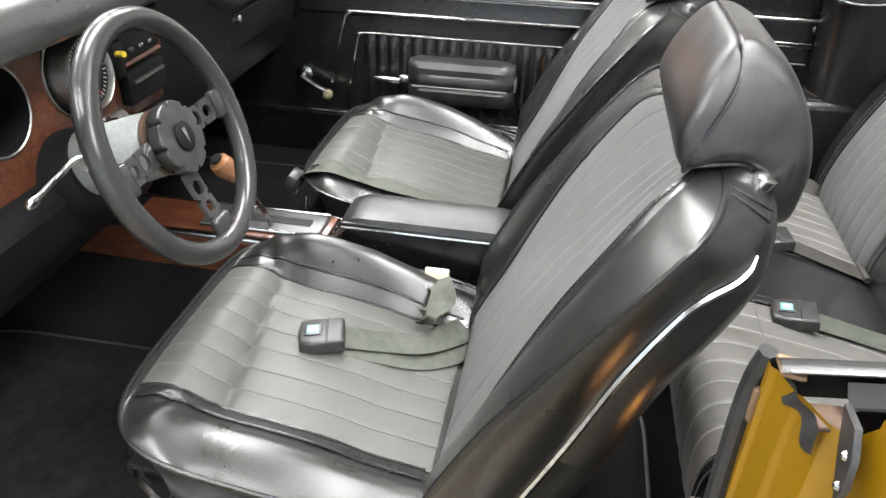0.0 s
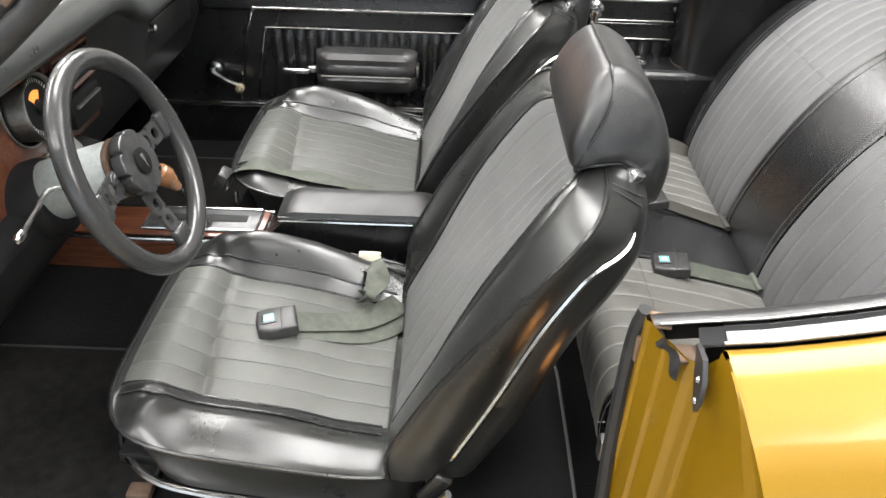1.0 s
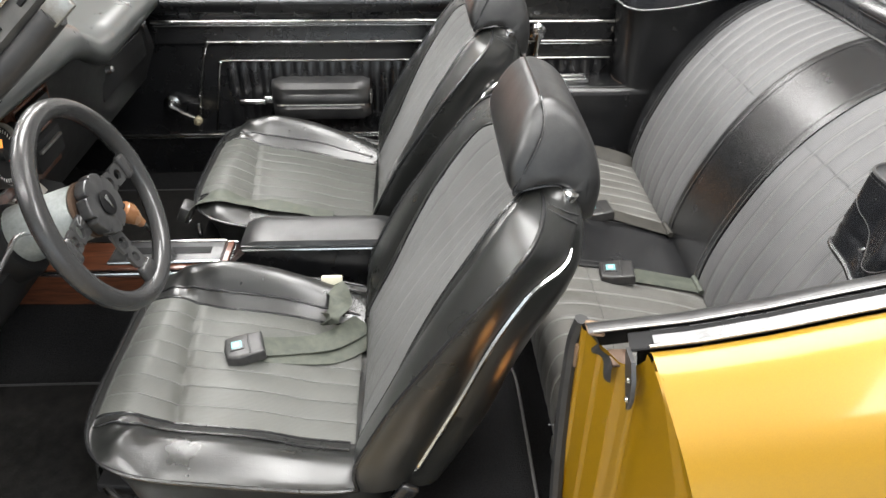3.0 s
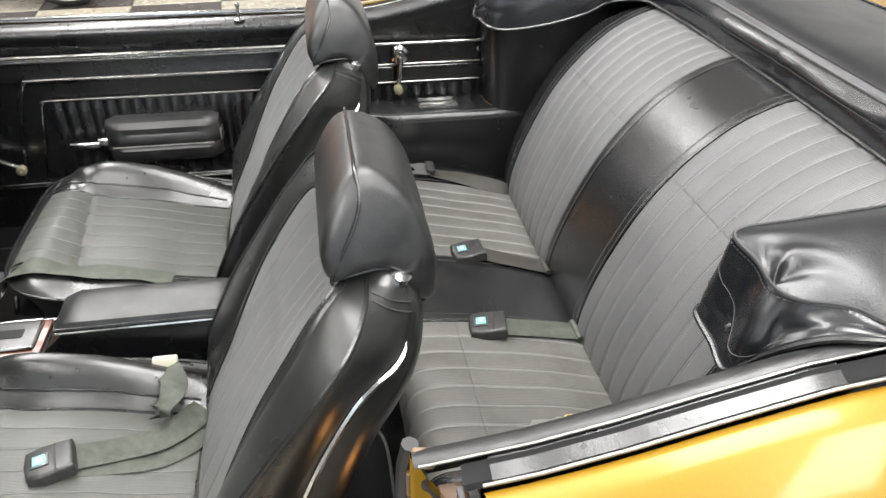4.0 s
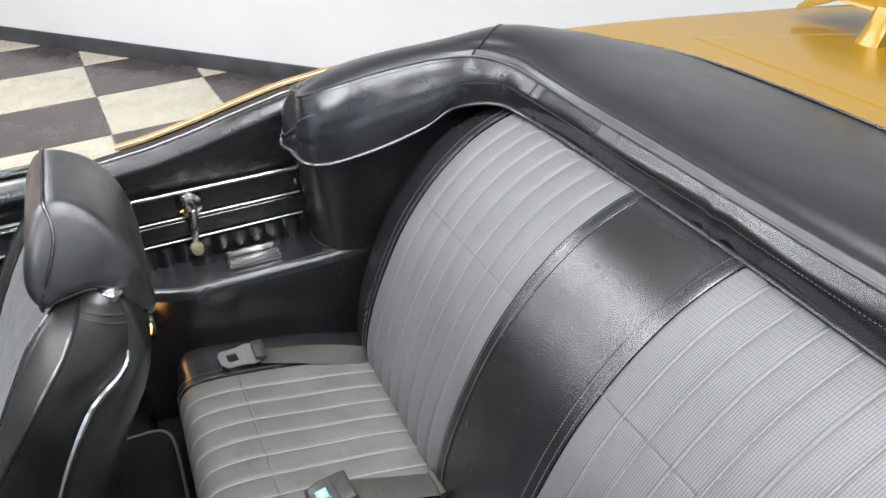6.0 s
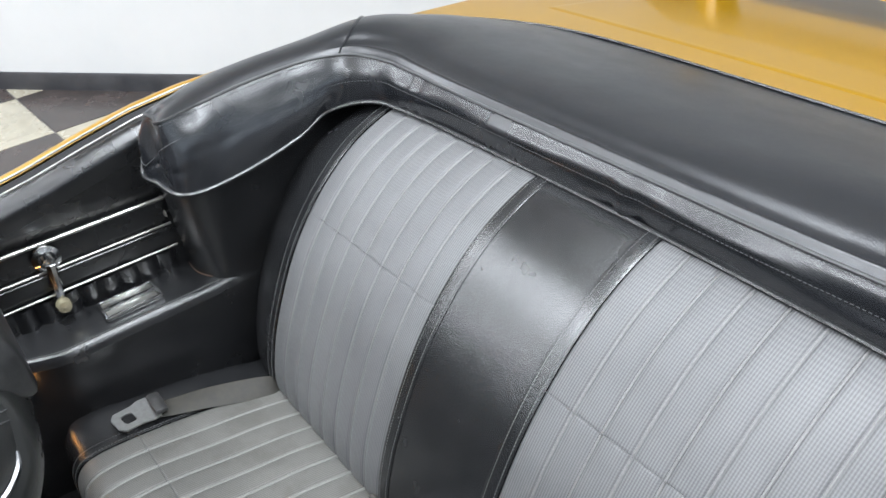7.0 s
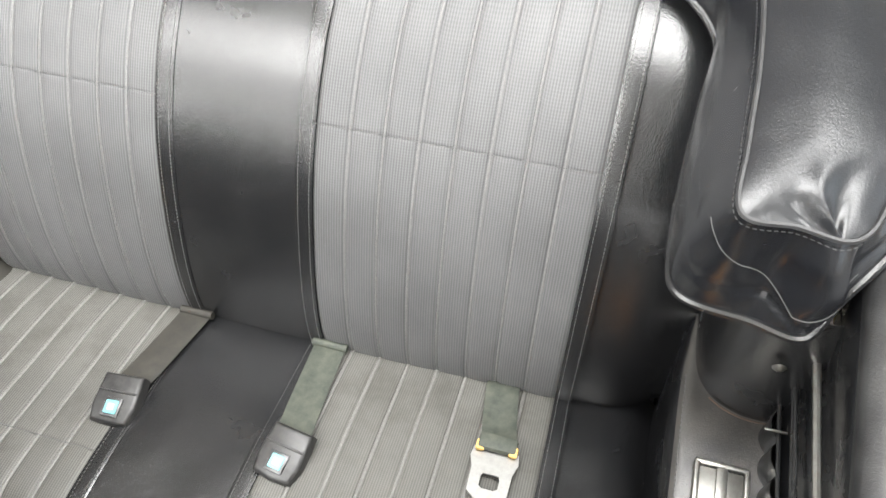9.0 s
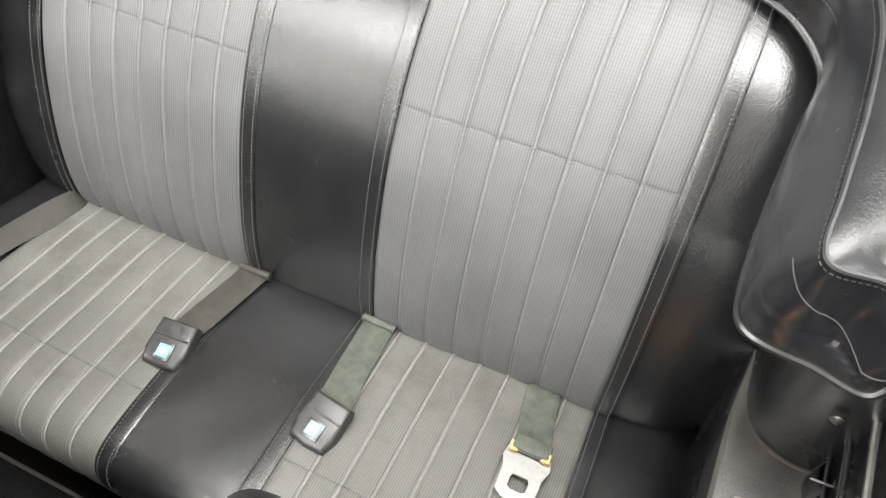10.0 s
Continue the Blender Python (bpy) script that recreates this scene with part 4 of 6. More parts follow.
# ---- rear bench ----
BACKP = [(0.87, 0.49), (0.842, 0.54), (0.838, 0.60), (0.856, 0.68), (0.889, 0.765), (0.926, 0.838), (0.966, 0.895), (1.012, 0.944), (1.07, 0.988), (1.14, 1.018), (1.2, 1.024)]
_bk = even(spl(BACKP, 160), 161)


def rear_back(v, y, off=0.0):
    i = min(159, max(0, int(v * 160)))
    p = _bk[i] + (_bk[i + 1] - _bk[i]) * (v * 160 - i)
    d = _bk[min(160, i + 2)] - _bk[max(0, i - 1)]
    d = d / np.linalg.norm(d)
    n = np.array((-d[1], d[0]))
    a = abs(y)
    roll = -0.04 * smooth(0.49, 0.61, a) ** 1.8 - 0.04 * smooth(0.5, 0.6, a) * smooth(0.74, 0.95, v)
    bulge = 0.006 * math.cos(min(1.0, a / 0.5) * math.pi / 2)
    q = p + n * (off + roll + bulge)
    return Vector((q[0], y, q[1]))


CUSHP = [(0.505, 0.42), (0.484, 0.50), (0.478, 0.56), (0.484, 0.605), (0.505, 0.628), (0.55, 0.629), (0.62, 0.617), (0.70, 0.60), (0.78, 0.58), (0.85, 0.558), (0.90, 0.545)]
_cu = even(spl(CUSHP, 160), 161)


def rear_cush(v, y, off=0.0):
    i = min(159, max(0, int(v * 160)))
    p = _cu[i] + (_cu[i + 1] - _cu[i]) * (v * 160 - i)
    d = _cu[min(160, i + 2)] - _cu[max(0, i - 1)]
    d = d / np.linalg.norm(d)
    n = np.array((-d[1], d[0]))
    a = abs(y)
    roll = -0.05 * smooth(0.535, 0.605, a) ** 1.5
    bulge = 0.006 * math.cos(min(1.0, a / 0.5) * math.pi / 2)
    q = p + n * (off + roll + bulge)
    back = 0.05 * smooth(0.52, 0.605, a) ** 2 * (1 - smooth(0.2, 0.6, v))
    return Vector((q[0] + back, y, q[1] + wob((q[0], y, 0), 8, 0.004)))


S_IN, S_OUT = 0.107, 0.447     # cloth from the middle strip to the side bolster


def bench_part(t, surface, rows, v0, v1, name, cross):
    back = part(name, sheet(list(np.linspace(-0.605, 0.605, 73)), list(np.linspace(0, 1, 90)), lambda y, v: surface(v, y, -0.004)), VINYL, t, "black vinyl rear bench " + name)
    rows = sorted(rows + [cross + d for d in (-0.006, -0.0035, -0.0018, 0.0, 0.0018, 0.0035, 0.006)])
    mid = sheet(list(np.linspace(-S_IN + 0.024, S_IN - 0.024, 17)), rows, lambda y, v: surface(v, y, 0.0015))
    part("middle_strip", mid, VINYL, back, "plain black vinyl middle strip")
    for s in (-1, 1):
        c = (S_IN + S_OUT) / 2
        e = (S_OUT - S_IN) / 2
        cols = [s * c + q * e for q in rib_columns(1.0, 8)]
        part("cloth_panel", sheet(cols, rows, lambda y, v: surface(v, y, 0.002 + ribs(y - s * c, e, 8, 0.0034, 0.0026) - 0.0009 * math.exp(-((v - cross) / 0.0022) ** 2))), CLOTH if name == "backrest" else CUSHCLOTH, back, "grey ribbed cloth panel")
        for k in range(1, 8):
            y = s * c - e + 2 * e * k / 8
            w, h = (0.0021, 0.0024) if name == "backrest" else (0.003, 0.0034)
            ridge = sheet([y + w * q for q in (-1, -0.75, -0.35, 0.0, 0.35, 0.75, 1)], list(np.linspace(v0, v1, 60)), lambda yy, v: surface(v, yy, -0.001 + h * max(0.0, 1 - ((yy - y) / w) ** 2) ** 0.6))
            part("rib_seam", ridge, SEAM if name == "backrest" else PALESEAM, back)
        part("cross_stitching", stitches([surface(cross, y, 0.0022) for y in np.linspace(s * c - e, s * c + e, 40)], 0.0042, (0.003, 0.0006), (-0.8, 0, 0.6)), THREAD, back)
        for lo, hi in ((S_IN - 0.024, S_IN), (S_OUT, S_OUT + 0.024)):
            band = sheet([s * (lo + (hi - lo) * q) for q in (0, 0.06, 0.14, 0.3, 0.5, 0.7, 0.86, 0.94, 1)], rows, lambda y, v: surface(v, y, 0.0024 + 0.0009 * max(0.0, math.sin(math.pi * (abs(y) - lo) / (hi - lo))) ** 0.4))
            part("welt_band", band, VINYL, back, "folded vinyl welt band")
            for d in (0.0045, 0.0195):
                part("stitching", stitches([surface(v, s * (lo + d), 0.0034) for v in np.linspace(v0, v1, 120)], 0.0052, (0.0032, 0.0005), (-0.7, 0, 0.7)), THREAD, back)
    return back


def rear_bench():
    t = thing("rear_bench_seat", "black vinyl rear bench seat with grey ribbed cloth panels", "car seat", (0.75, 0, FL))
    bench_part(t, rear_back, list(np.linspace(0.06, 0.97, 70)), 0.06, 0.97, "backrest", 0.618)
    bench_part(t, rear_cush, list(np.linspace(0.12, 0.95, 70)), 0.12, 0.95, "cushion", 0.485)
    # seat base and shell so the bench is a body
    part("seat_base", box((0.72, 0, 0.43), (0.36, 1.14, 0.17), 0.02), BLACK, t)
    part("seat_shell", loft([[(x, y, z) for x, z in ((0.90, 0.50), (1.02, 0.88), (1.17, 1.0), (1.22, 0.98), (1.08, 0.5))] for y in (-0.54, 0.54)]), BLACK, t)


rear_bench()

# ---- passenger door, inner trim ----
DY = 0.7035


def lineal(pts, r, parent, m=CHROME, lab="", n=8, name="trim_strip"):
    return part(name, tube(pts, r, n), m, parent, lab)


def car_door():
    t = thing("passenger_door", "black vinyl passenger door trim with pleats and bright mouldings", "car door", (-0.1, 0.72, 0.5))

    def f(u, v):
        x = -0.86 + 1.262 * u
        # section from the belt roll down to the carpet strip
        y, z = spl([(0.742, 0.952), (0.725, 0.962), (0.70, 0.958), (0.688, 0.94), (0.695, 0.915), (0.707, 0.90), (0.706, 0.86), (0.703, 0.83), (0.706, 0.815), (0.706, 0.70), (0.706, 0.58), (0.706, 0.50), (0.71, 0.36)], 60)[round(v * 59)]
        return x, y, z
    panel = part("door_panel", surf(f, 60, 60), PANEL, t, "black vinyl door panel")
    part("door_core", box((-0.23, 0.735, 0.63), (1.25, 0.05, 0.58), 0.004), BLACK, t)
    # pleated insert between the inner bright frame and the lower strip
    x0, x1, z0, z1 = -0.285, 0.40, 0.565, 0.775

    def pleat(u, v):
        x = x0 + (x1 - x0) * u
        q = (x / 0.0315) % 1.0
        z = z0 + (z1 - z0) * v
        edge = min(v, 1 - v) * 6
        return x, DY - 0.002 - 0.007 * math.sin(math.pi * q) ** 0.7 * min(1, edge + 0.15), z
    part("pleated_insert", surf(pleat, 240, 14), PANEL, panel, "vertically pleated black vinyl insert")
    lineal([(x, DY - 0.006, 0.889) for x in (-0.86, 0.0, 0.398)], 0.006, panel, CHROME, "bright upper moulding")
    lineal([(x, DY - 0.005, 0.878) for x in (-0.86, 0.0, 0.398)], 0.003, panel, CHROME)
    lineal(spl([(0.398, DY - 0.005, 0.832), (0.0, DY - 0.005, 0.832), (-0.29, DY - 0.005, 0.832), (-0.318, DY - 0.005, 0.828), (-0.335, DY - 0.005, 0.80), (-0.365, DY - 0.005, 0.68), (-0.385, DY - 0.005, 0.57)], 40), 0.0043, panel, CHROME, "bright outer frame strip")
    lineal(spl([(0.398, DY - 0.006, 0.78), (0.0, DY - 0.006, 0.78), (-0.27, DY - 0.006, 0.78), (-0.292, DY - 0.006, 0.774), (-0.30, DY - 0.006, 0.755), (-0.318, DY - 0.006, 0.66), (-0.335, DY - 0.006, 0.57)], 40), 0.0032, panel, CHROME, "bright inner frame strip")
    lineal([(x, DY - 0.005, 0.556) for x in (-0.86, 0.0, 0.398)], 0.005, panel, CHROME, "bright lower moulding")
    lineal([(x, DY - 0.004, 0.547) for x in (-0.86, 0.0, 0.398)], 0.0028, panel, CHROME)
    part("belt_strip", box((-0.23, 0.746, 0.966), (1.26, 0.012, 0.012), 0.003), CHROME, panel, "bright belt strip")
    part("window_seal", box((-0.23, 0.757, 0.964), (1.26, 0.01, 0.01), 0.003), RUBBER, panel)
    # armrest: padded block with a grooved face
    arm = []
    for q in np.linspace(0, 1, 15):
        x = -0.155 + 0.275 * q
        e = min(q, 1 - q)
        k = smooth(0, 0.09, e)
        arm.append([(x, DY - 0.004 - d * (0.6 + 0.4 * k), 0.668 + h * (0.88 + 0.12 * k)) for d, h in ((0, 0.066), (0.03, 0.069), (0.052, 0.064), (0.062, 0.05), (0.06, 0.034), (0.064, 0.028), (0.064, 0.008), (0.058, 0.0), (0.064, -0.008), (0.062, -0.03), (0.05, -0.045), (0.02, -0.05), (0, -0.05))])
    a = part("armrest", loft(arm), SOFT, t, "black padded armrest with a grooved face")
    part("armrest_groove", tube([(x, DY - 0.067, 0.672) for x in (-0.14, 0.105)], 0.0022, 6), DULL, a)
    part("armrest_end", box((0.123, DY - 0.035, 0.685), (0.006, 0.04, 0.03), 0.002), DULL, a, "metal end cap screw plate")
    h = join(box((-0.212, DY - 0.042, 0.672), (0.075, 0.012, 0.018), 0.005, 3), box((-0.168, DY - 0.03, 0.676), (0.03, 0.022, 0.022), 0.006, 3))
    part("door_handle", h, CHROME, t, "chrome inner door pull")
    crank(t, (-0.449, DY - 0.004, 0.658), (0.078, -0.03, -0.035))
    # lock pin
    pin = part("lock_pin", tube([(0.203, 0.70, 0.955), (0.203, 0.70, 0.992)], 0.0035, 8), CHROME, t, "chrome door lock pin")
    part("pin_grommet", lathe([(0.004, 0), (0.013, 0.0), (0.013, 0.003), (0.006, 0.006)], 16, Matrix.Translation((0.203, 0.70, 0.959))), CHROME, pin)
    part("pin_knob", lathe([(0.0, 0.0), (0.005, 0.001), (0.0065, 0.005), (0.005, 0.010), (0.0, 0.011)], 12, Matrix.Translation((0.203, 0.70, 0.99))), CHROME, pin)
    return t


def crank(parent, at, arm):
    """Window winder: round escutcheon, tapered arm, knob."""
    o = Vector(at)
    c = part("window_crank", lathe([(0.021, 0), (0.024, 0.003), (0.023, 0.008), (0.015, 0.012), (0.013, 0.022), (0.012, 0.03), (0.0, 0.032)], 28, axis_to((0, -1, 0), o)), CHROME, parent, "chrome window crank")
    e = o + Vector(arm)
    part("crank_arm", tube([o + Vector((0, -0.027, 0)), o + Vector(arm) * 0.5 + Vector((0, -0.027, 0)), e + Vector((0, -0.012, 0))], 0.008, 8, taper=lambda q: 1.15 - 0.4 * q), CHROME, c)
    part("crank_knob", lathe([(0.0, -0.004), (0.008, -0.003), (0.012, 0.003), (0.0135, 0.012), (0.011, 0.021), (0.0, 0.024)], 20, axis_to((0, -1, 0), e + Vector((0, -0.01, 0)))), BRASS, c, "yellowed translucent crank knob")


car_door()


def rear_side(s, label):
    """Rear quarter trim: rolled belt, mouldings, pleats, armrest shelf with ashtray, top-well column."""
    t = thing("rear_side_trim", label, "side trim", (0.65, s * 0.66, 0.5), "rear side trims")
    pad = 0.0 if s > 0 else 0.012
    Y = 0.692 - pad

    def f(u, v):
        x0 = 0.408 if s > 0 else 0.50
        x = x0 + (0.828 - x0) * u
        b = belt(x) - 0.96
        y, z = spl([(0.735, 0.952 + b), (0.712, 0.958 + b), (0.69, 0.95 + b), (0.68, 0.935 + b * 0.8), (0.688, 0.912 + b * 0.4), (0.697, 0.895), (0.695, 0.86), (0.695, 0.735), (0.695, 0.60)], 46)[round(v * 45)]
        return x, s * (y - pad), z
    panel = part("side_panel", surf(f, 30, 46), PANEL, t, "black vinyl side panel")
    part("panel_core", box((0.67, s * 0.72, 0.66), (0.30, 0.03, 0.44), 0.004), BLACK, t)
    lineal([(x, s * (Y - 0.004), 0.888) for x in (0.412 if s > 0 else 0.50, 0.6, 0.80)], 0.004, panel, DULL, "bright upper moulding")
    lineal([(x, s * (Y - 0.004), 0.834) for x in (0.412 if s > 0 else 0.45, 0.6, 0.80)], 0.0024, panel, DULL if s > 0 else PANEL)
    lineal([(x, s * (Y - 0.004), 0.826) for x in (0.412 if s > 0 else 0.45, 0.6, 0.80)], 0.0022, panel, PANEL)
    lineal([(x, s * (Y - 0.004), 0.786) for x in (0.412 if s > 0 else 0.45, 0.6, 0.80)], 0.0024, panel, DULL if s > 0 else PANEL)

    def pleat(u, v):
        x0 = 0.45 if s > 0 else 0.505
        x = x0 + (0.795 - x0) * u
        q = (x / 0.036) % 1.0
        return x, s * (Y - 0.002 - 0.008 * math.sin(math.pi * q) ** 0.7), 0.735 + 0.046 * v
    part("pleated_insert", surf(pleat, 120, 6), PANEL, panel, "pleated black vinyl insert")

    # armrest shelf with a rounded edge falling to the floor
    def shelf(u, v):
        x0 = 0.412 if s > 0 else 0.49
        x = x0 + (1.012 - x0) * u
        inner = 0.588 - pad + 0.035 * smooth(0.56, 0.44, x) + 0.012 * smooth(0.8, 0.95, x)
        y, z = spl([(0.70, 0.738), (0.66, 0.737), (inner + 0.03, 0.735), (inner + 0.008, 0.73), (inner, 0.715), (inner, 0.70), (inner + 0.004, 0.60), (inner + 0.01, 0.45), (inner + 0.015, 0.34)], 40)[round(v * 39)]
        return x, s * y, z
    sh = part("armrest_shelf", surf(lambda u, v: shelf(u, v * 15 / 39), 40, 16), LITSHELF if s < 0 else VINYL, t, "dusty black vinyl armrest shelf")
    part("shelf_side", surf(lambda u, v: shelf(u, (15 + 24 * v) / 39), 40, 25), PANEL if s < 0 else VINYL, t, "black vinyl side below the shelf")
    part("shelf_stitching", stitches([(x, s * (0.6 - pad + 0.035 * smooth(0.56, 0.44, x)), 0.7335) for x in np.linspace(0.42, 0.83, 60)], 0.006, (0.004, 0.0008)), THREAD, sh)
    part("shelf_front", box((0.414 if s > 0 else 0.494, s * 0.655, 0.565), (0.012, 0.075, 0.33), 0.004), PANEL, t)
    # ashtray
    ay = s * (0.645 - pad)
    ash = part("ashtray", join(box((0.68, ay, 0.741), (0.094, 0.012, 0.008), 0.002), box((0.68, ay + s * 0.026, 0.741), (0.1, 0.006, 0.009), 0.002), box((0.68, ay - s * 0.026, 0.741), (0.1, 0.006, 0.009), 0.002), box((0.631, ay, 0.741), (0.006, 0.056, 0.009), 0.002), box((0.729, ay, 0.741), (0.006, 0.056, 0.009), 0.002)), CHROME if s > 0 else DULL, sh, "chrome framed ashtray")
    part("ashtray_lid", box((0.68, ay, 0.739), (0.09, 0.046, 0.006), 0.0015), DULL, ash)
    crank(t, (0.588, s * (Y - 0.004), 0.862), (-0.006, 0.0, -0.088)) if s > 0 else None
    # column beside the backrest that hides the folded top
    plan = spl([(0.802, 0.70), (0.792, 0.668), (0.794, 0.63), (0.812, 0.598), (0.85, 0.582), (0.93, 0.579), (1.05, 0.578), (1.24, 0.578)], 40)

    def column(u, v):
        x, y = plan[round(u * 39)]
        z = 0.725 + (0.24 + 0.085 * smooth(0.84, 0.92, x)) * v
        lean = (0.02 if s > 0 else 0.002) * (1 - v)
        return x + lean * (1 - smooth(0.8, 0.85, x)), s * (y + 0.02 * (1 - v) - 0.004), z
    part("top_well", surf(column, 40, 16), VINYL, t, "black vinyl column around the folded roof")
    if s < 0:
        part("trim_clip", join(box((0.762, s * 0.672, 0.79), (0.003, 0.024, 0.003), 0.001, 1), box((0.766, s * 0.684, 0.79), (0.01, 0.003, 0.003), 0.001, 1)), DULL, t, "small bright trim clip")
    foot = [Vector(column(u, 0.0)) + Vector((-0.003, -s * 0.003, 0.012)) for u in np.linspace(0.1, 0.42, 30)]
    part("raw_edge", tube(foot, 0.0009, 6), RUSTDARK, t, "rusty raw edge at the column's foot")
    part("column_screw", lathe([(0, 0.004), (0.004, 0.003), (0.007, 0)], 12, axis_to((-1, 0, 0), (0.786, s * 0.645, 0.88))), DULL, t)
    return t


rear_side(1, "black vinyl rear passenger-side trim with crank, ashtray shelf and bright mouldings")
rear_side(-1, "black vinyl rear driver-side trim with ashtray shelf and bright mouldings")


def courtesy_lamp(s):
    t = thing("courtesy_lamp", "small lit amber courtesy lamp low on the side trim", "lamp", (0.455, s * 0.60, 0.67), "courtesy lamps")
    part("housing", box((0.452, s * 0.608, 0.668), (0.04, 0.02, 0.038), 0.004), DULL, t)
    part("lens", box((0.452, s * 0.597, 0.67), (0.026, 0.012, 0.026), 0.005, 3, Matrix.Rotation(0.25, 4, 'Y')), GLOW, t, "glowing ribbed lens")


courtesy_lamp(1)
courtesy_lamp(-1)


# ---- vinyl cover over the folded roof ----
COVER = [
    # hem, upper seam, crown, outer seam, outer hem, going from the front corner round to the middle
    ((0.769, 0.634, 0.970), (0.797, 0.627, 1.071), (0.798, 0.629, 1.072), (0.799, 0.632, 1.071), (0.770, 0.637, 0.972)),
    ((0.776, 0.590, 0.969), (0.799, 0.594, 1.076), (0.817, 0.618, 1.083), (0.815, 0.650, 1.069), (0.790, 0.652, 1.004)),
    ((0.787, 0.532, 0.968), (0.796, 0.550, 1.085), (0.845, 0.608, 1.098), (0.855, 0.668, 1.069), (0.828, 0.680, 1.044)),
    ((0.832, 0.520, 0.964), (0.86, 0.55, 1.093), (0.90, 0.615, 1.110), (0.905, 0.703, 1.063), (0.905, 0.706, 1.053)),
    ((0.92, 0.522, 0.972), (0.95, 0.553, 1.102), (0.98, 0.615, 1.120), (1.03, 0.70, 1.068), (1.03, 0.722, 1.057)),
    ((1.01, 0.528, 0.99), (1.05, 0.548, 1.108), (1.10, 0.61, 1.128), (1.15, 0.715, 1.064), (1.15, 0.735, 1.055)),
    ((1.075, 0.53, 1.016), (1.12, 0.522, 1.108), (1.22, 0.575, 1.135), (1.32, 0.72, 1.058), (1.32, 0.735, 1.048)),
    ((1.13, 0.475, 1.034), (1.155, 0.46, 1.104), (1.29, 0.50, 1.137), (1.46, 0.66, 1.055), (1.47, 0.67, 1.045)),
    ((1.152, 0.40, 1.032), (1.165, 0.39, 1.098), (1.29, 0.40, 1.130), (1.54, 0.47, 1.062), (1.55, 0.475, 1.05)),
    ((1.158, 0.25, 1.032), (1.166, 0.25, 1.095), (1.28, 0.25, 1.126), (1.56, 0.27, 1.066), (1.57, 0.27, 1.053)),
    ((1.162, 0.0, 1.032), (1.168, 0.0, 1.094), (1.28, 0.0, 1.124), (1.56, 0.0, 1.068), (1.57, 0.0, 1.055)),
]


def cover_at(k, q):
    """Control points of one line of the cover at q, -1 (near corner) to 1 (far corner)."""
    n = len(COVER)
    t = (1 - abs(q)) * (n - 1)
    p = [np.array(c[k], float) for c in COVER]
    p.append(p[-2] * np.array((1, -1, 1)))
    j = min(int(t), n - 2)
    f = t - j
    a = p[j - 1] if j else 2 * p[0] - p[1]
    b, c, d = p[j], p[j + 1], p[j + 2]
    r = 0.5 * (2 * b + (c - a) * f + (2 * a - 5 * b + 4 * c - d) * f * f + (3 * b - a - 3 * c + d) * f ** 3)
    return Vector((r[0], r[1] if q > 0 else -r[1], r[2]))


FOLDS = [0.195, -0.015]


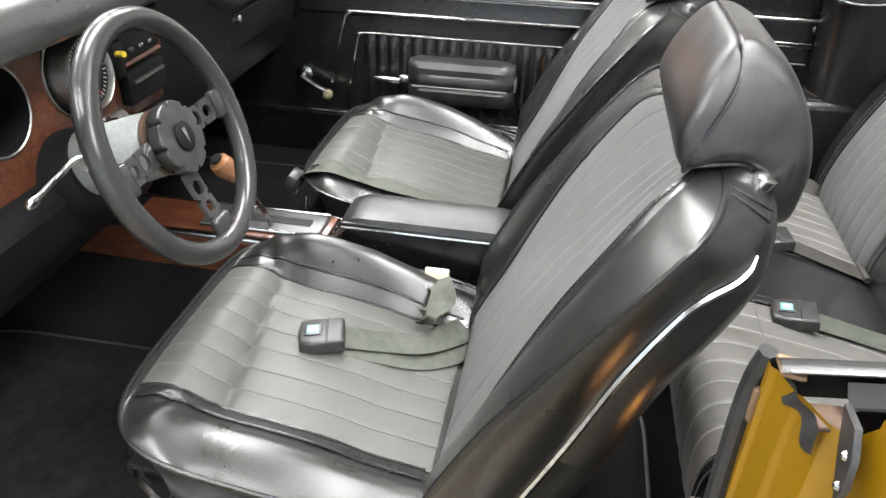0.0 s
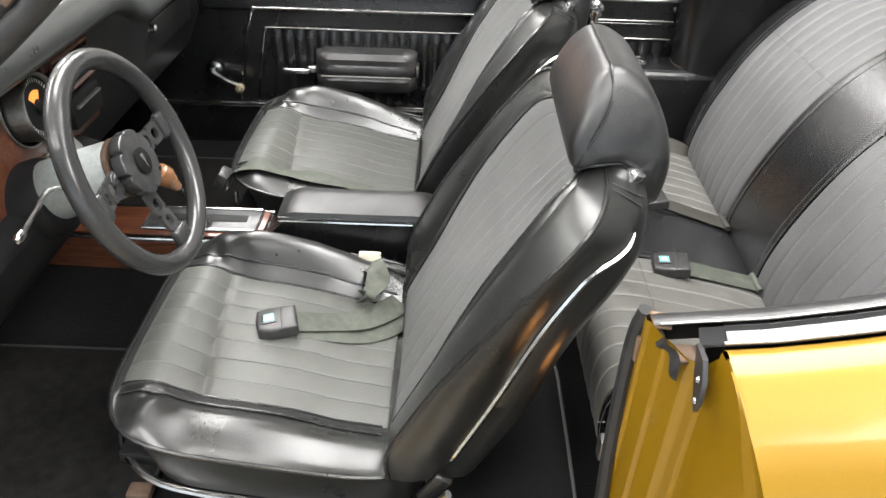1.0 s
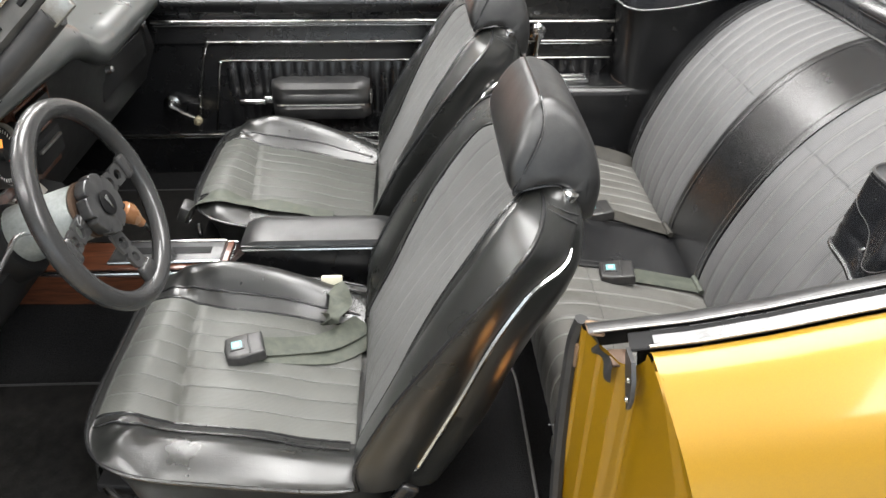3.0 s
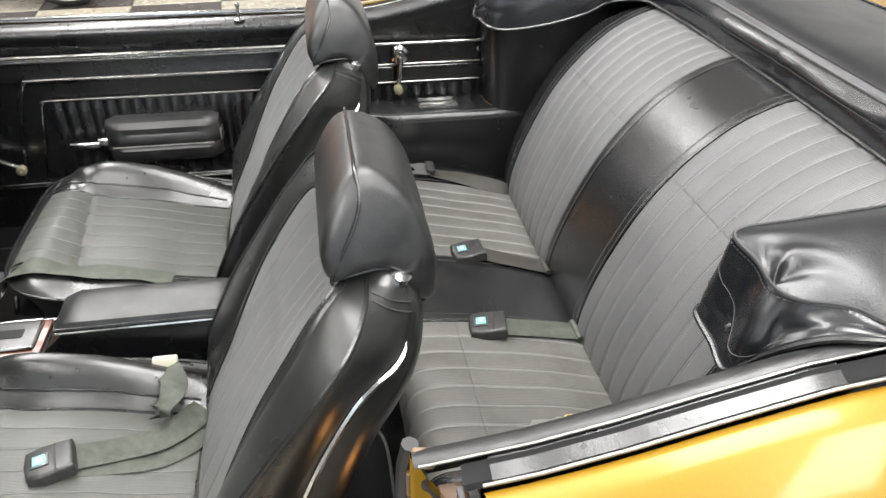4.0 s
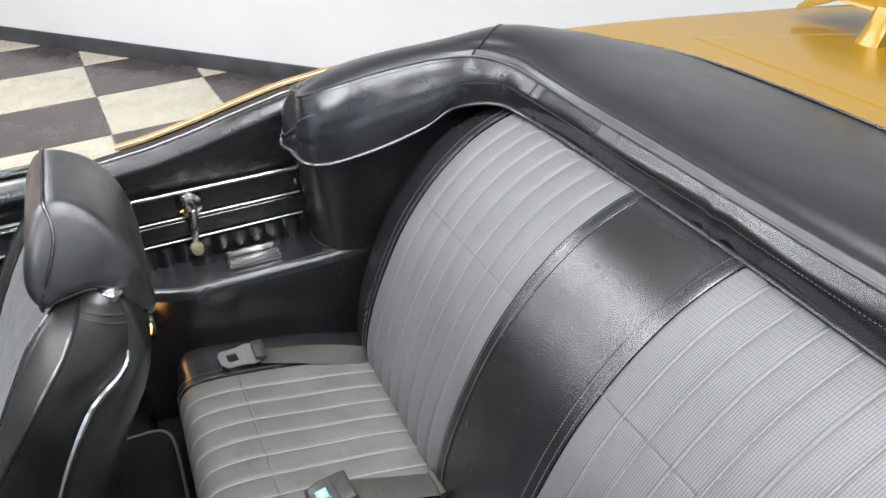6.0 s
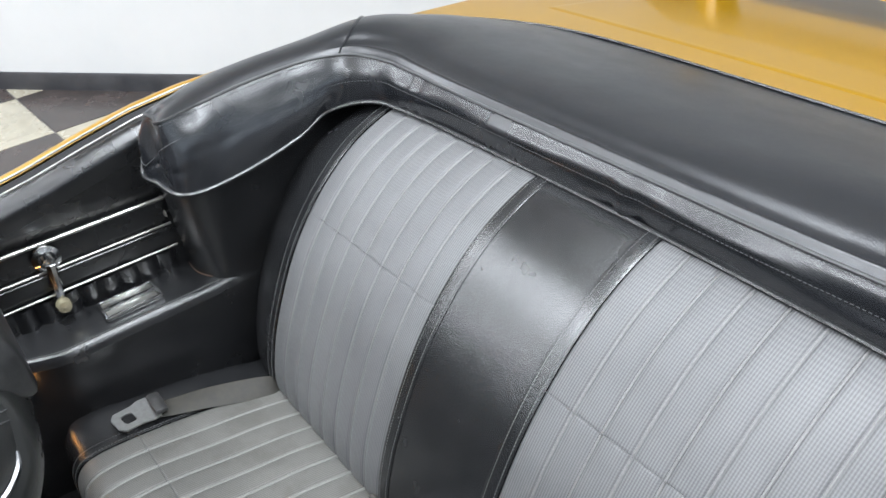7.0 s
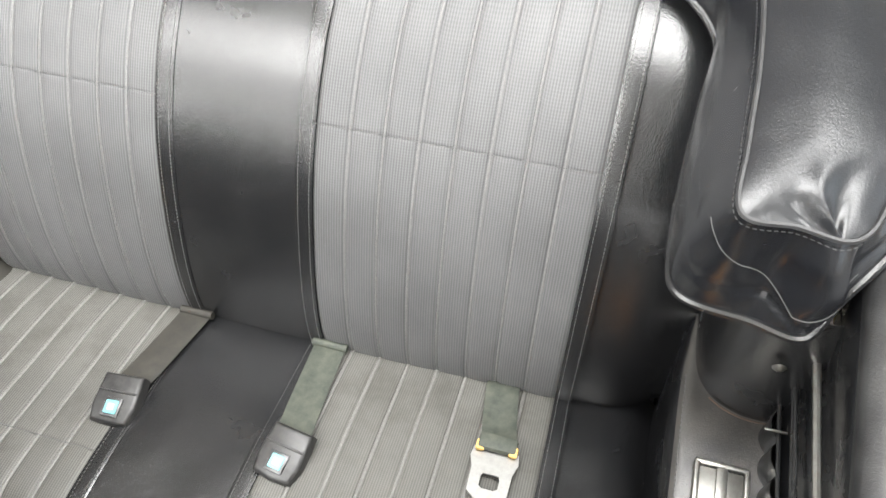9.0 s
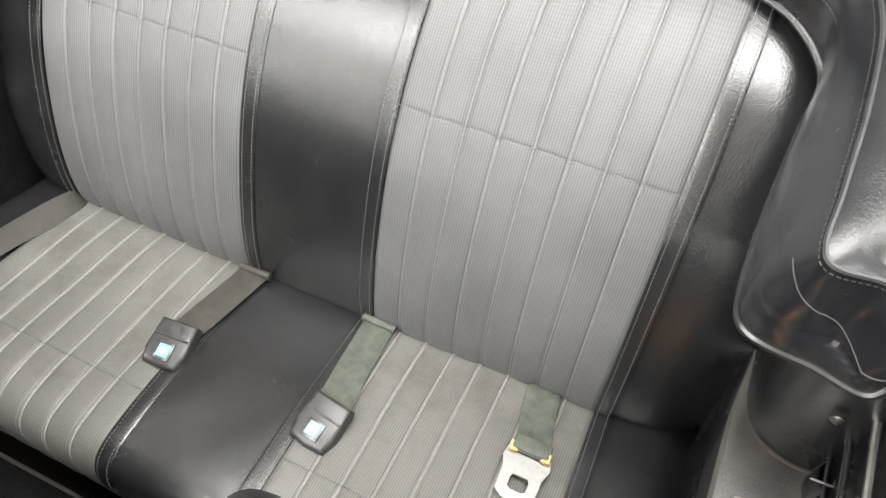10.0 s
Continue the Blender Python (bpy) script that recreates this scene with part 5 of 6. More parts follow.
def roof_cover():
    t = thing("roof_boot_cover", "glossy black vinyl boot cover snapped over the folded convertible roof", "boot cover", (1.2, 0, 0.97))
    qs = list(np.linspace(-1, 1, 241))
    inner = [q for q in np.linspace(-0.7, 0.7, 169)]

    def band(q, v):
        h, s = cover_at(0, q), cover_at(1, q)
        p = h.lerp(s, v)
        side = Vector((-0.1, -math.copysign(0.9, q), 0.2)).lerp(Vector((-0.9, 0, 0.1)), smooth(0.79, 0.86, abs(q)))
        out = side.lerp(Vector((-0.8, 0, 0.3)), smooth(0.36, 0.22, abs(q)))
        bulge = 0.011 * math.sin(math.pi * v)
        crease = -0.0015 * math.exp(-((v - 0.5) / 0.02) ** 2)
        for fq in FOLDS:
            d = q - fq
            crease += (0.010 * math.exp(-(d / 0.0035) ** 2) - 0.006 * math.exp(-((abs(d) - 0.009) / 0.005) ** 2)) * (1 - 0.5 * v)
        rip = wob((q * 11, v * 1.8, 0.3), 1.0, 0.008) + wob((q * 40, v * 5, 2.3), 1.0, 0.0007)
        return p + out * (bulge + crease + rip * math.sin(math.pi * min(1, v + 0.15)))
    part("front_band", sheet(inner, list(np.linspace(0, 1, 24)), band), GLOSS, t, "creased glossy vinyl skirt")

    def top(q, v):
        s, c, e = cover_at(1, q), cover_at(2, q), cover_at(3, q)
        b = c * 2 - (s + e) * 0.5
        b = c.lerp(b, 0.55)
        p = s * (1 - v) ** 2 + b * 2 * v * (1 - v) + e * v * v
        corner = math.exp(-((abs(q) - 0.42) / 0.07) ** 2)
        p.z += 0.012 * corner * math.sin(math.pi * v)
        p.z += (wob((p.x * 5, p.y * 3, 0.7), 1.0, 0.004) + wob((p.x * 20, p.y * 14, 1.7), 1.0, 0.0006)) * min(1, 6 * v)
        # rolled edge behind the front seam
        roll = smooth(0.5, 0.34, abs(q)) * (1 + wob((q * 9, 0.0, 3.1), 1.0, 0.5))
        p.z += roll * (0.0045 * math.exp(-((v - 0.055) / 0.028) ** 2) - 0.003 * math.exp(-((v - 0.15) / 0.05) ** 2))
        # puckers running back from the front corners
        k = smooth(0.72, 0.93, abs(q))
        if k:
            fade = k * min(1, 5 * v) * smooth(1.0, 0.92, abs(q)) * (1 if q < 0 else 0.6)
            slant = v - 0.34 - 1.3 * (0.9 - abs(q))
            p.z += fade * (0.0075 * math.exp(-(slant / 0.09) ** 2) - 0.006 * math.exp(-((slant - 0.2) / 0.1) ** 2) - 0.004 * math.exp(-((slant + 0.2) / 0.1) ** 2))
        return p
    part("top_sheet", sheet(qs, list(np.linspace(0, 0.25, 24)) + list(np.linspace(0.275, 1, 28)), top), SATIN, t, "taut satin vinyl top")
    def skirt(q, v):
        p = cover_at(3, q).lerp(cover_at(4, q), v)
        out = Vector((-0.9, math.copysign(0.3, q), 0.1)).lerp(Vector((0.0, math.copysign(1, q), 0.1)), smooth(1.0, 0.85, abs(q)))
        return p + out * (0.006 * math.sin(math.pi * v) + wob((q * 30, v, 5.0), 1.0, 0.003) * math.sin(math.pi * v))
    part("outer_skirt", sheet(inner, list(np.linspace(0, 1, 8)), skirt), GLOSS, t, "glossy vinyl outer skirt")
    # front corners: one skirt running from the inner side round the tip to the outside
    for s in (-1, 1):
        flip = np.array((1, s, 1))
        up = [np.array(c[1]) for c in COVER[4:0:-1]] + [np.array((0.798, 0.630, 1.071))] + [np.array(c[3]) for c in COVER[1:5]]
        low = [np.array(c[0]) for c in COVER[4:0:-1]] + [np.array((0.769, 0.635, 0.970))] + [np.array(c[4]) for c in COVER[1:5]]
        up, low = ([Vector(q * flip) for q in spl(k, 161)[20:141]] for k in (up, low))

        def corner(i, v):
            i = round(i)
            u = i / 120
            p = low[i].lerp(up[i], v)
            face = Vector((-0.1, -s * 0.95, 0.1)).lerp(Vector((-1, 0, 0.1)), smooth(0.12, 0.3, u)).lerp(Vector((-0.1, s, 0.1)), smooth(0.45, 0.62, u))
            arch = math.sin(math.pi * v)
            dent = 0.008 * math.exp(-((u - 0.47 - 0.14 * (1 - v)) / 0.06) ** 2) - 0.007 * math.exp(-((u - 0.33) / 0.07) ** 2) - 0.006 * math.exp(-((u - 0.72 + 0.1 * v) / 0.07) ** 2) + 0.003
            fold = -0.004 * math.exp(-((v - 0.30 + 0.3 * smooth(0.3, 0.6, u)) / 0.02) ** 2) * (1 - smooth(0.5, 0.62, u))
            out = p + face * (arch * (dent + wob((u * 9, v * 3, 4.0 + s), 1.0, 0.002 if s > 0 else 0.004)) + fold)
            return band(s * (0.7 + 0.6 * u), v).lerp(out, smooth(0.02, 0.16, u)) if u < 0.16 else out
        part("front_corner", sheet(list(range(121)), list(np.linspace(0, 1, 26)), corner), GLOSS, t, "creased glossy vinyl front corner", 70)
        part("hem_piping", tube(low, 0.0042, 8), VINYL, t, "rolled vinyl hem")
        part("seam_cord", tube([p + Vector((0, 0, 0.0005)) for p in up], 0.0024, 6), RUBBER, t)
        score = [corner(12 + 40 * q, 0.72 - 0.5 * q ** 1.6) for q in np.linspace(0, 1, 40)] + [corner(52 + 34 * q, 0.22 - 0.03 * q) for q in np.linspace(0.03, 1, 24)]
        part("scored_crease", tube([p + Vector((-0.0004, -s * 0.0004, 0.0002)) for p in score], 0.0004, 4), THREAD, t, "thin pale scored crease")
        part("seam_stitching", stitches([corner(i, 0.94) + Vector((-0.002, 0, 0.002)) for i in range(121)], 0.0055, (0.0032, 0.00045), (-1, 0, 0.4)), BLACKTHREAD, t)
    part("outer_seam", tube([cover_at(3, q) + Vector((0, 0, 0.001)) for q in inner], 0.003, 6), GLOSS, t)
    part("hem_piping", tube([cover_at(0, q) + Vector((-0.002, 0, 0)) for q in inner], 0.004, 8), VINYL, t, "rolled vinyl hem")
    part("seam_cord", tube([cover_at(1, q) + Vector((-0.001, 0, 0.0005)) for q in inner], 0.0025, 6), RUBBER, t)
    part("seam_stitching", stitches([band(q, 0.93) + Vector((-0.003, 0, 0.003)) for q in inner], 0.0055, (0.0032, 0.00045), (-1, 0, 0.4)), BLACKTHREAD, t)
    part("skirt_stitching", stitches([band(q, 0.5) + Vector((-0.002, 0, 0.001)) for q in inner], 0.006, (0.0034, 0.0005), (-1, 0, 0.4)), BLACKTHREAD, t)
    part("rear_binding", tube([cover_at(4, q) for q in inner], 0.0055, 8), RUBBER, t, "black rubber edge binding")
    for s in (-1, 1):
        pts = [top(s * 0.42, v) + Vector((0, 0, 0.0012)) for v in np.linspace(0, 0.98, 40)]
        part("corner_seam", tube(pts, 0.0018, 6), GLOSS, t)
    return t


roof_cover()

# ---- console ----
def console():
    t = thing("center_console", "black centre console with walnut veneer, shifter plate and padded armrest lid", "console", (-0.1, 0.0, FL))
    rings = []
    for x, w, z in ((-0.80, 0.056, 0.66), (-0.66, 0.056, 0.61), (-0.45, 0.056, 0.598), (-0.14, 0.056, 0.596)):
        rings.append([(x, -w, FL), (x, -w, z - 0.012), (x, -w + 0.008, z), (x, w - 0.008, z), (x, w, z - 0.012), (x, w, FL)])
    body = part("console_body", loft(rings), PANEL, t, "black moulded console base")
    side = loft([[(x, -0.0595, z0), (x, -0.0595, z1), (x, -0.0545, z1), (x, -0.0545, z0)] for x, z0, z1 in ((-0.66, 0.525, 0.598), (-0.45, 0.52, 0.588), (-0.175, 0.52, 0.586))])
    part("wood_side", side, WOOD, body, "walnut veneer side panel")
    part("wood_top", box((-0.40, 0, 0.6005), (0.49, 0.1, 0.006), 0.002), WOOD, body, "walnut veneer top plate")
    plate = part("shifter_plate", box((-0.285, 0.004, 0.605), (0.235, 0.078, 0.006), 0.002), SPOKE, body, "brushed metal shifter plate")
    part("shift_slot", box((-0.285, 0.008, 0.6085), (0.18, 0.024, 0.002), 0.0008), BLACK, plate)
    part("plate_rim", tube([(-0.40, -0.036, 0.609), (-0.17, -0.036, 0.609), (-0.17, 0.043, 0.609), (-0.40, 0.043, 0.609)], 0.0028, 6, True), CHROME, plate)
    for y in (-0.058, 0.058):
        part("edge_strip", tube([(-0.66, y, 0.608), (-0.45, y, 0.597), (-0.15, y, 0.595)], 0.0028, 6), CHROME, body)
    # storage box and padded lid
    bx = loft([[(x, -w, FL), (x, -w, z), (x, w, z), (x, w, FL)] for x, w, z in ((-0.15, 0.046, 0.60), (-0.105, 0.048, 0.642), (0.2, 0.048, 0.642))])
    part("storage_box", bx, PANEL, t, "black storage box")
    lid = []
    for q in np.linspace(0, 1, 21):
        x = -0.118 + 0.305 * q
        e = smooth(0, 0.09, q) * (0.6 + 0.4 * smooth(1.0, 0.93, q))
        lid.append([(x, y, 0.646 + h * (0.35 + 0.65 * e)) for y, h in ((-0.049, 0.0), (-0.052, 0.009), (-0.048, 0.019), (-0.036, 0.024), (-0.015, 0.026), (0.015, 0.026), (0.036, 0.024), (0.048, 0.019), (0.052, 0.009), (0.049, 0.0))])
    ld = part("armrest_lid", loft(lid), SOFT, t, "padded black vinyl armrest lid")
    part("lid_trim", tube([(-0.115, -0.051, 0.646), (0.06, -0.0515, 0.646), (0.184, -0.051, 0.646)], 0.0032, 6), CHROME, ld, "bright lid edge strip")
    part("lid_welt", tube([(-0.115, -0.0515, 0.654), (0.184, -0.0515, 0.654)], 0.0022, 6), VINYL, ld)
    # shifter
    sh = part("shifter_lever", tube(spl([(-0.265, -0.01, 0.60), (-0.28, -0.03, 0.66), (-0.302, -0.06, 0.725)], 12), 0.0055, 8), CHROME, t, "chrome shift lever")
    part("shift_knob", lathe([(0.0, 0.0), (0.010, 0.0), (0.013, 0.016), (0.019, 0.032), (0.021, 0.044), (0.018, 0.056), (0.009, 0.061), (0.0, 0.062)], 24, axis_to((-0.22, -0.3, 0.55), (-0.30, -0.058, 0.72))), KNOBWOOD, sh, "turned wooden shift knob")
    part("knob_cap", lathe([(0.0, 0.0), (0.012, 0.0), (0.011, 0.003), (0.0, 0.004)], 16, axis_to((-0.22, -0.3, 0.55), (-0.3208, -0.0864, 0.772))), BLACK, sh)


console()


# ---- steering wheel on its column ----
AX = Vector((0.9369, 0.0366, 0.3478)).normalized()
HUB = Vector((-0.2303, -0.342, 0.9277)) + AX * 0.0093


def steering():
    t = thing("steering_wheel", "dark three-spoke sports steering wheel on a grey column", "steering wheel", (-0.25, -0.363, 0.93))
    M = axis_to(AX, HUB)
    # local frame: z along the column to the driver, x across, y up the wheel
    up = (Vector((0, 0, 1)) - AX * AX.z).normalized()
    right = up.cross(AX)
    R = Matrix((right, up, AX)).transposed().to_4x4()
    M = Matrix.Translation(HUB) @ R
    rad, tr = 0.1525, 0.0150
    rings = []
    for i in range(72):
        a = 2 * math.pi * i / 72
        rings.append([M @ Vector(((rad + tr * math.cos(b)) * math.cos(a), (rad + tr * math.cos(b)) * math.sin(a), -0.0093 + tr * 1.05 * math.sin(b))) for b in [2 * math.pi * j / 16 for j in range(16)]])
    part("rim", loft(rings, False, True), RIM, t, "thick glossy dark rim")
    for a in (0, -90, 180):
        c, s = math.cos(radians(a)), math.sin(radians(a))
        bm = bmesh.new()
        # a slotted arm: outline with two round holes, built as quads round each hole
        n = 16
        holes = [(0.071, 0.0108), (0.1, 0.0088)]
        segs = [(0.045, 0.0855), (0.0855, 0.1145)]
        vs = {}
        quads = []
        for (h, hr), (r0, r1) in zip(holes, segs):
            ring_i, ring_o = [], []
            for j in range(n):
                b = 2 * math.pi * (j + 0.5) / n
                cb, sb = math.cos(b), math.sin(b)
                w = 0.0165
                kx = ((r1 - h) if cb > 0 else (h - r0)) / max(abs(cb), 1e-6)
                k = min(kx, w / max(abs(sb), 1e-6))
                ring_i.append((h + hr * cb, hr * sb))
                ring_o.append((h + k * cb, k * sb))
            for j in range(n):
                quads.append((ring_i[j], ring_i[(j + 1) % n], ring_o[(j + 1) % n], ring_o[j]))
        quads.append(((0.1145, -0.0165), (0.145, -0.0195), (0.145, 0.0195), (0.1145, 0.0165)))
        zt = lambda x: -0.018 + 0.009 * smooth(0.05, 0.15, x)
        for q in quads:
            top = [bm.verts.new(M @ Vector((x * c - y * s, x * s + y * c, zt(x)))) for x, y in q]
            bot = [bm.verts.new(M @ Vector((x * c - y * s, x * s + y * c, zt(x) - 0.005))) for x, y in q]
            bm.faces.new(top)
            bm.faces.new(bot[::-1])
            for j in range(4):
                bm.faces.new((top[j], bot[j], bot[(j + 1) % 4], top[(j + 1) % 4]))
        bmesh.ops.remove_doubles(bm, verts=bm.verts, dist=0.0003)
        sp = part("spoke", bm, SPOKE, t, "drilled grey metal spoke", 30)
        foot = box((0.131, 0, -0.011), (0.03, 0.042, 0.015), 0.006, 3)
        bmesh.ops.transform(foot, matrix=M @ Matrix.Rotation(radians(a), 4, "Z"), verts=foot.verts)
        part("spoke_pad", foot, RIM, sp)
    # scalloped hub cap
    prof = []
    for h, k in ((-0.018, 0.98), (-0.014, 1.0), (-0.002, 1.0), (0.0, 0.975), (0.0005, 0.8)):
        prof.append([M @ Vector((k * (0.0475 - 0.0065 * max(0, math.cos(8 * a)) ** 8) * math.cos(a), k * (0.0475 - 0.0065 * max(0, math.cos(8 * a)) ** 8) * math.sin(a), h)) for a in [2 * math.pi * j / 96 for j in range(96)]])
    hub = part("hub_cap", loft(prof), SPOKE, t, "scalloped grey hub cap", 25)
    part("emblem_disc", lathe([(0.0, 0.0), (0.019, 0.0), (0.0195, 0.002), (0.017, 0.003), (0.0, 0.0028)], 28, M @ Matrix.Translation((0, 0, 0.002))), BLACK, hub)
    part("emblem", prism([(0, -0.013), (0.0045, 0.009), (0.0015, 0.012), (0, 0.007), (-0.0015, 0.012), (-0.0045, 0.009)], 0.0012, M @ Matrix.Translation((0, 0, 0.0045))), CHROME, hub, "plain silver arrow-shaped emblem")
    part("hub_ring", lathe([(0.03, -0.036), (0.04, -0.036), (0.044, -0.032), (0.044, -0.026), (0.03, -0.024)], 32, M), RUSTDARK, t, "bronze ring behind the hub")
    col = part("column", lathe([(0.03, -0.036), (0.04, -0.037), (0.043, -0.045), (0.047, -0.19), (0.047, -0.40), (0.03, -0.41)], 32, M), COLUMN, t, "grey painted steering column")
    part("column_lower", lathe([(0.046, -0.14), (0.053, -0.142), (0.06, -0.155), (0.066, -0.26), (0.072, -0.50), (0.05, -0.51)], 28, M @ Matrix.Translation((0, -0.008, 0))), BLACK, col, "black lower column shroud")
    st = part("turn_stalk", tube(spl([(-0.31, -0.38, 0.905), (-0.32, -0.42, 0.924), (-0.317, -0.46, 0.922), (-0.314, -0.512, 0.916)], 14), 0.0036, 8, taper=lambda q: 0.8 + 0.5 * q), CHROME, t, "chrome turn signal stalk")
    part("stalk_tip", lathe([(0.0, 0), (0.006, 0.002), (0.0065, 0.012), (0.004, 0.018), (0, 0.019)], 14, axis_to((0.05, -0.9, -0.1), (-0.314, -0.51, 0.916))), CHROME, st)


steering()


# ---- dashboard ----
def dash():
    t = thing("dashboard", "black padded dashboard with walnut fascia and round gauges", "dashboard", (-0.5, 0, 0.7))

    # pad: a hood over the gauges on the driver's side, lower along the passenger side
    def lip(y):
        z = ease(y, [-0.70, -0.1, 0.0, 0.08, 0.16, 0.24, 0.34, 0.68], [1.045, 1.038, 1.032, 1.012, 0.975, 0.945, 0.935, 0.9345])
        x = ease(y, [-0.70, -0.1, 0.05, 0.2, 0.34, 0.68], [-0.364, -0.365, -0.375, -0.40, -0.415, -0.43])
        return x, z

    def pad(u, v):
        y = -0.70 + 1.385 * u
        x, z = lip(y)
        dx, dz = spl([(-0.06, -0.006), (-0.02, -0.008), (0.0, 0.004), (0.002, 0.03), (-0.012, 0.056), (-0.06, 0.072), (-0.2, 0.08), (-0.42, 0.062)], 40)[round(v * 39)]
        return x + dx, y, z + dz * (1.0 if y < 0.1 else 0.9)
    part("dash_pad", surf(pad, 110, 40), PAD, t, "black padded dash top with a gauge hood")
    # fascia with round gauge wells cut through
    hole = [(-0.275, 0.975, 0.057), (-0.425, 0.978, 0.056)]
    bm = bmesh.new()
    wells = bmesh.new()
    X = -0.408
    n = 32
    lo, hi = 0.86, 1.04
    spans = [(-0.50, -0.35), (-0.35, -0.205)]
    for (cy, cz, r), (y0, y1) in zip([hole[1], hole[0]], spans):
        a_in, a_out, a_deep = [], [], []
        for j in range(n):
            b = 2 * math.pi * (j + 0.5) / n
            cb, sb = math.cos(b), math.sin(b)
            k = min(((y1 - cy) if cb > 0 else (cy - y0)) / max(abs(cb), 1e-6), ((hi - cz) if sb > 0 else (cz - lo)) / max(abs(sb), 1e-6))
            tilt = lambda z: X - 0.12 * (z - 0.95)
            a_in.append(bm.verts.new((tilt(cz + r * sb), cy + r * cb, cz + r * sb)))
            a_out.append(bm.verts.new((tilt(cz + k * sb), cy + k * cb, cz + k * sb)))
            a_deep.append((wells.verts.new((tilt(cz + r * sb) - 0.001, cy + r * cb, cz + r * sb)), wells.verts.new((X - 0.07, cy + r * cb * 0.97, cz + r * sb * 0.97))))
        for j in range(n):
            bm.faces.new((a_in[j], a_in[(j + 1) % n], a_out[(j + 1) % n], a_out[j]))
            wells.faces.new((a_deep[j][0], a_deep[j][1], a_deep[(j + 1) % n][1], a_deep[(j + 1) % n][0]))
    fas = part("fascia", bm, WOOD, t, "walnut veneer gauge fascia with round wells", 30)
    part("gauge_well", wells, BLACK, t, "black gauge wells")
    part("fascia_right", box((X - 0.006, -0.135, 0.955), (0.012, 0.14, 0.17), 0.003), WOOD, t, "walnut veneer radio surround")
    part("fascia_left", box((X - 0.006, -0.58, 0.95), (0.012, 0.16, 0.18), 0.003), WOOD, t, "walnut veneer end panel")
    part("well_back", box((X - 0.08, -0.35, 0.95), (0.012, 0.34, 0.2)), BLACK, t)
    for cy, cz, r in hole:
        part("well_ring", tube([(X + 0.001 - 0.12 * (cz + r * math.sin(b) - 0.95), cy + r * math.cos(b), cz + r * math.sin(b)) for b in [2 * math.pi * j / 40 for j in range(40)]], 0.002, 6, True), DULL, fas)
    # hooded gauge standing proud of the right well
    D = Vector((1, 0.05, 0.12)).normalized()
    gc = Vector((-0.405, -0.272, 0.975))
    g = part("gauge", lathe([(0.04, -0.07), (0.049, -0.07), (0.0505, 0.02), (0.049, 0.024), (0.0465, 0.021), (0.046, 0.010)], 44, axis_to(D, gc)), DULL, t, "round gauge in a metal bezel")
    GM = axis_to(D, gc + D * 0.014)
    # turn the dial so that its y points up
    zz = D
    yy = (Vector((0, 0, 1)) - zz * zz.z).normalized()
    xx = yy.cross(zz)
    GM = Matrix.Translation(gc + D * 0.014) @ Matrix((xx, yy, zz)).transposed().to_4x4()
    part("dial_face", lathe([(0.0, 0.0), (0.0458, 0.0), (0.0458, 0.001), (0.0, 0.0012)], 40, GM), BLACK, g)
    amber = prism([(0.012 * math.cos(a), 0.012 * math.sin(a)) for a in np.linspace(0.9, 2.3, 8)][::-1] + [(0.025 * math.cos(a), 0.025 * math.sin(a)) for a in np.linspace(0.9, 2.3, 12)], 0.0006, GM @ Matrix.Translation((0, 0, 0.0014)))
    part("dial_patch", amber, AMBER, g, "amber dial sector with a glow of its own")
    part("needle", prism([(-0.0012, 0.004), (0.0012, 0.004), (0.0005, -0.036), (-0.0005, -0.036)], 0.001, GM @ Matrix.Translation((0, 0, 0.004)) @ Matrix.Rotation(radians(18), 4, "Z")), RED, g)
    ticks = join(*[prism([(0.036, -0.0005), (0.042, -0.0005), (0.042, 0.0005), (0.036, 0.0005)], 0.0004, GM @ Matrix.Translation((0, 0, 0.0015)) @ Matrix.Rotation(2 * math.pi * k / 40, 4, "Z")) for k in range(40)])
    part("dial_ticks", ticks, WHITE_INK, g)
    part("dial_hub", lathe([(0, 0.006), (0.009, 0.005), (0.0105, 0)], 18, GM @ Matrix.Translation((0, 0, 0.0015))), BLACK, g)
    # switch stack beside the gauge, trip stem, knobs
    part("switch_block", box((-0.395, -0.205, 0.975), (0.03, 0.022, 0.05), 0.004), BLACK, t)
    part("reset_stem", tube([(-0.385, -0.21, 0.985), (-0.366, -0.216, 0.988)], 0.0045, 10), YELLOW, t, "small yellow stem")
    for y, z in ((-0.272, 0.885), (-0.245, 0.888)):
        part("dash_knob", lathe([(0.013, 0), (0.014, 0.006), (0.011, 0.009), (0.0105, 0.024), (0.008, 0.027), (0, 0.028)], 20, axis_to((1, -0.1, 0.2), (-0.402, y, z))), CHROME, t, "chrome dash knob")
    part("lower_panel", loft([[(x, y, z) for x, z in ((-0.405, 0.876), (-0.375, 0.868), (-0.362, 0.85), (-0.37, 0.80), (-0.41, 0.74), (-0.5, 0.71), (-0.56, 0.71), (-0.56, 0.876))] for y in (-0.70, -0.52, -0.3, -0.16)]), BLACK, t, "black lower dash panel")
    part("chrome_sill", loft([[(x, y, z) for x, z in ((-0.404, 0.90), (-0.395, 0.897), (-0.385, 0.884), (-0.38, 0.876), (-0.41, 0.872))] for y in (-0.35, -0.28, -0.2)]), DULL, t, "bright lower fascia strip")
    # radio and heater panel in the middle
    part("radio", box((-0.4, -0.135, 0.985), (0.02, 0.105, 0.042), 0.003), BLACK, t, "black radio face")
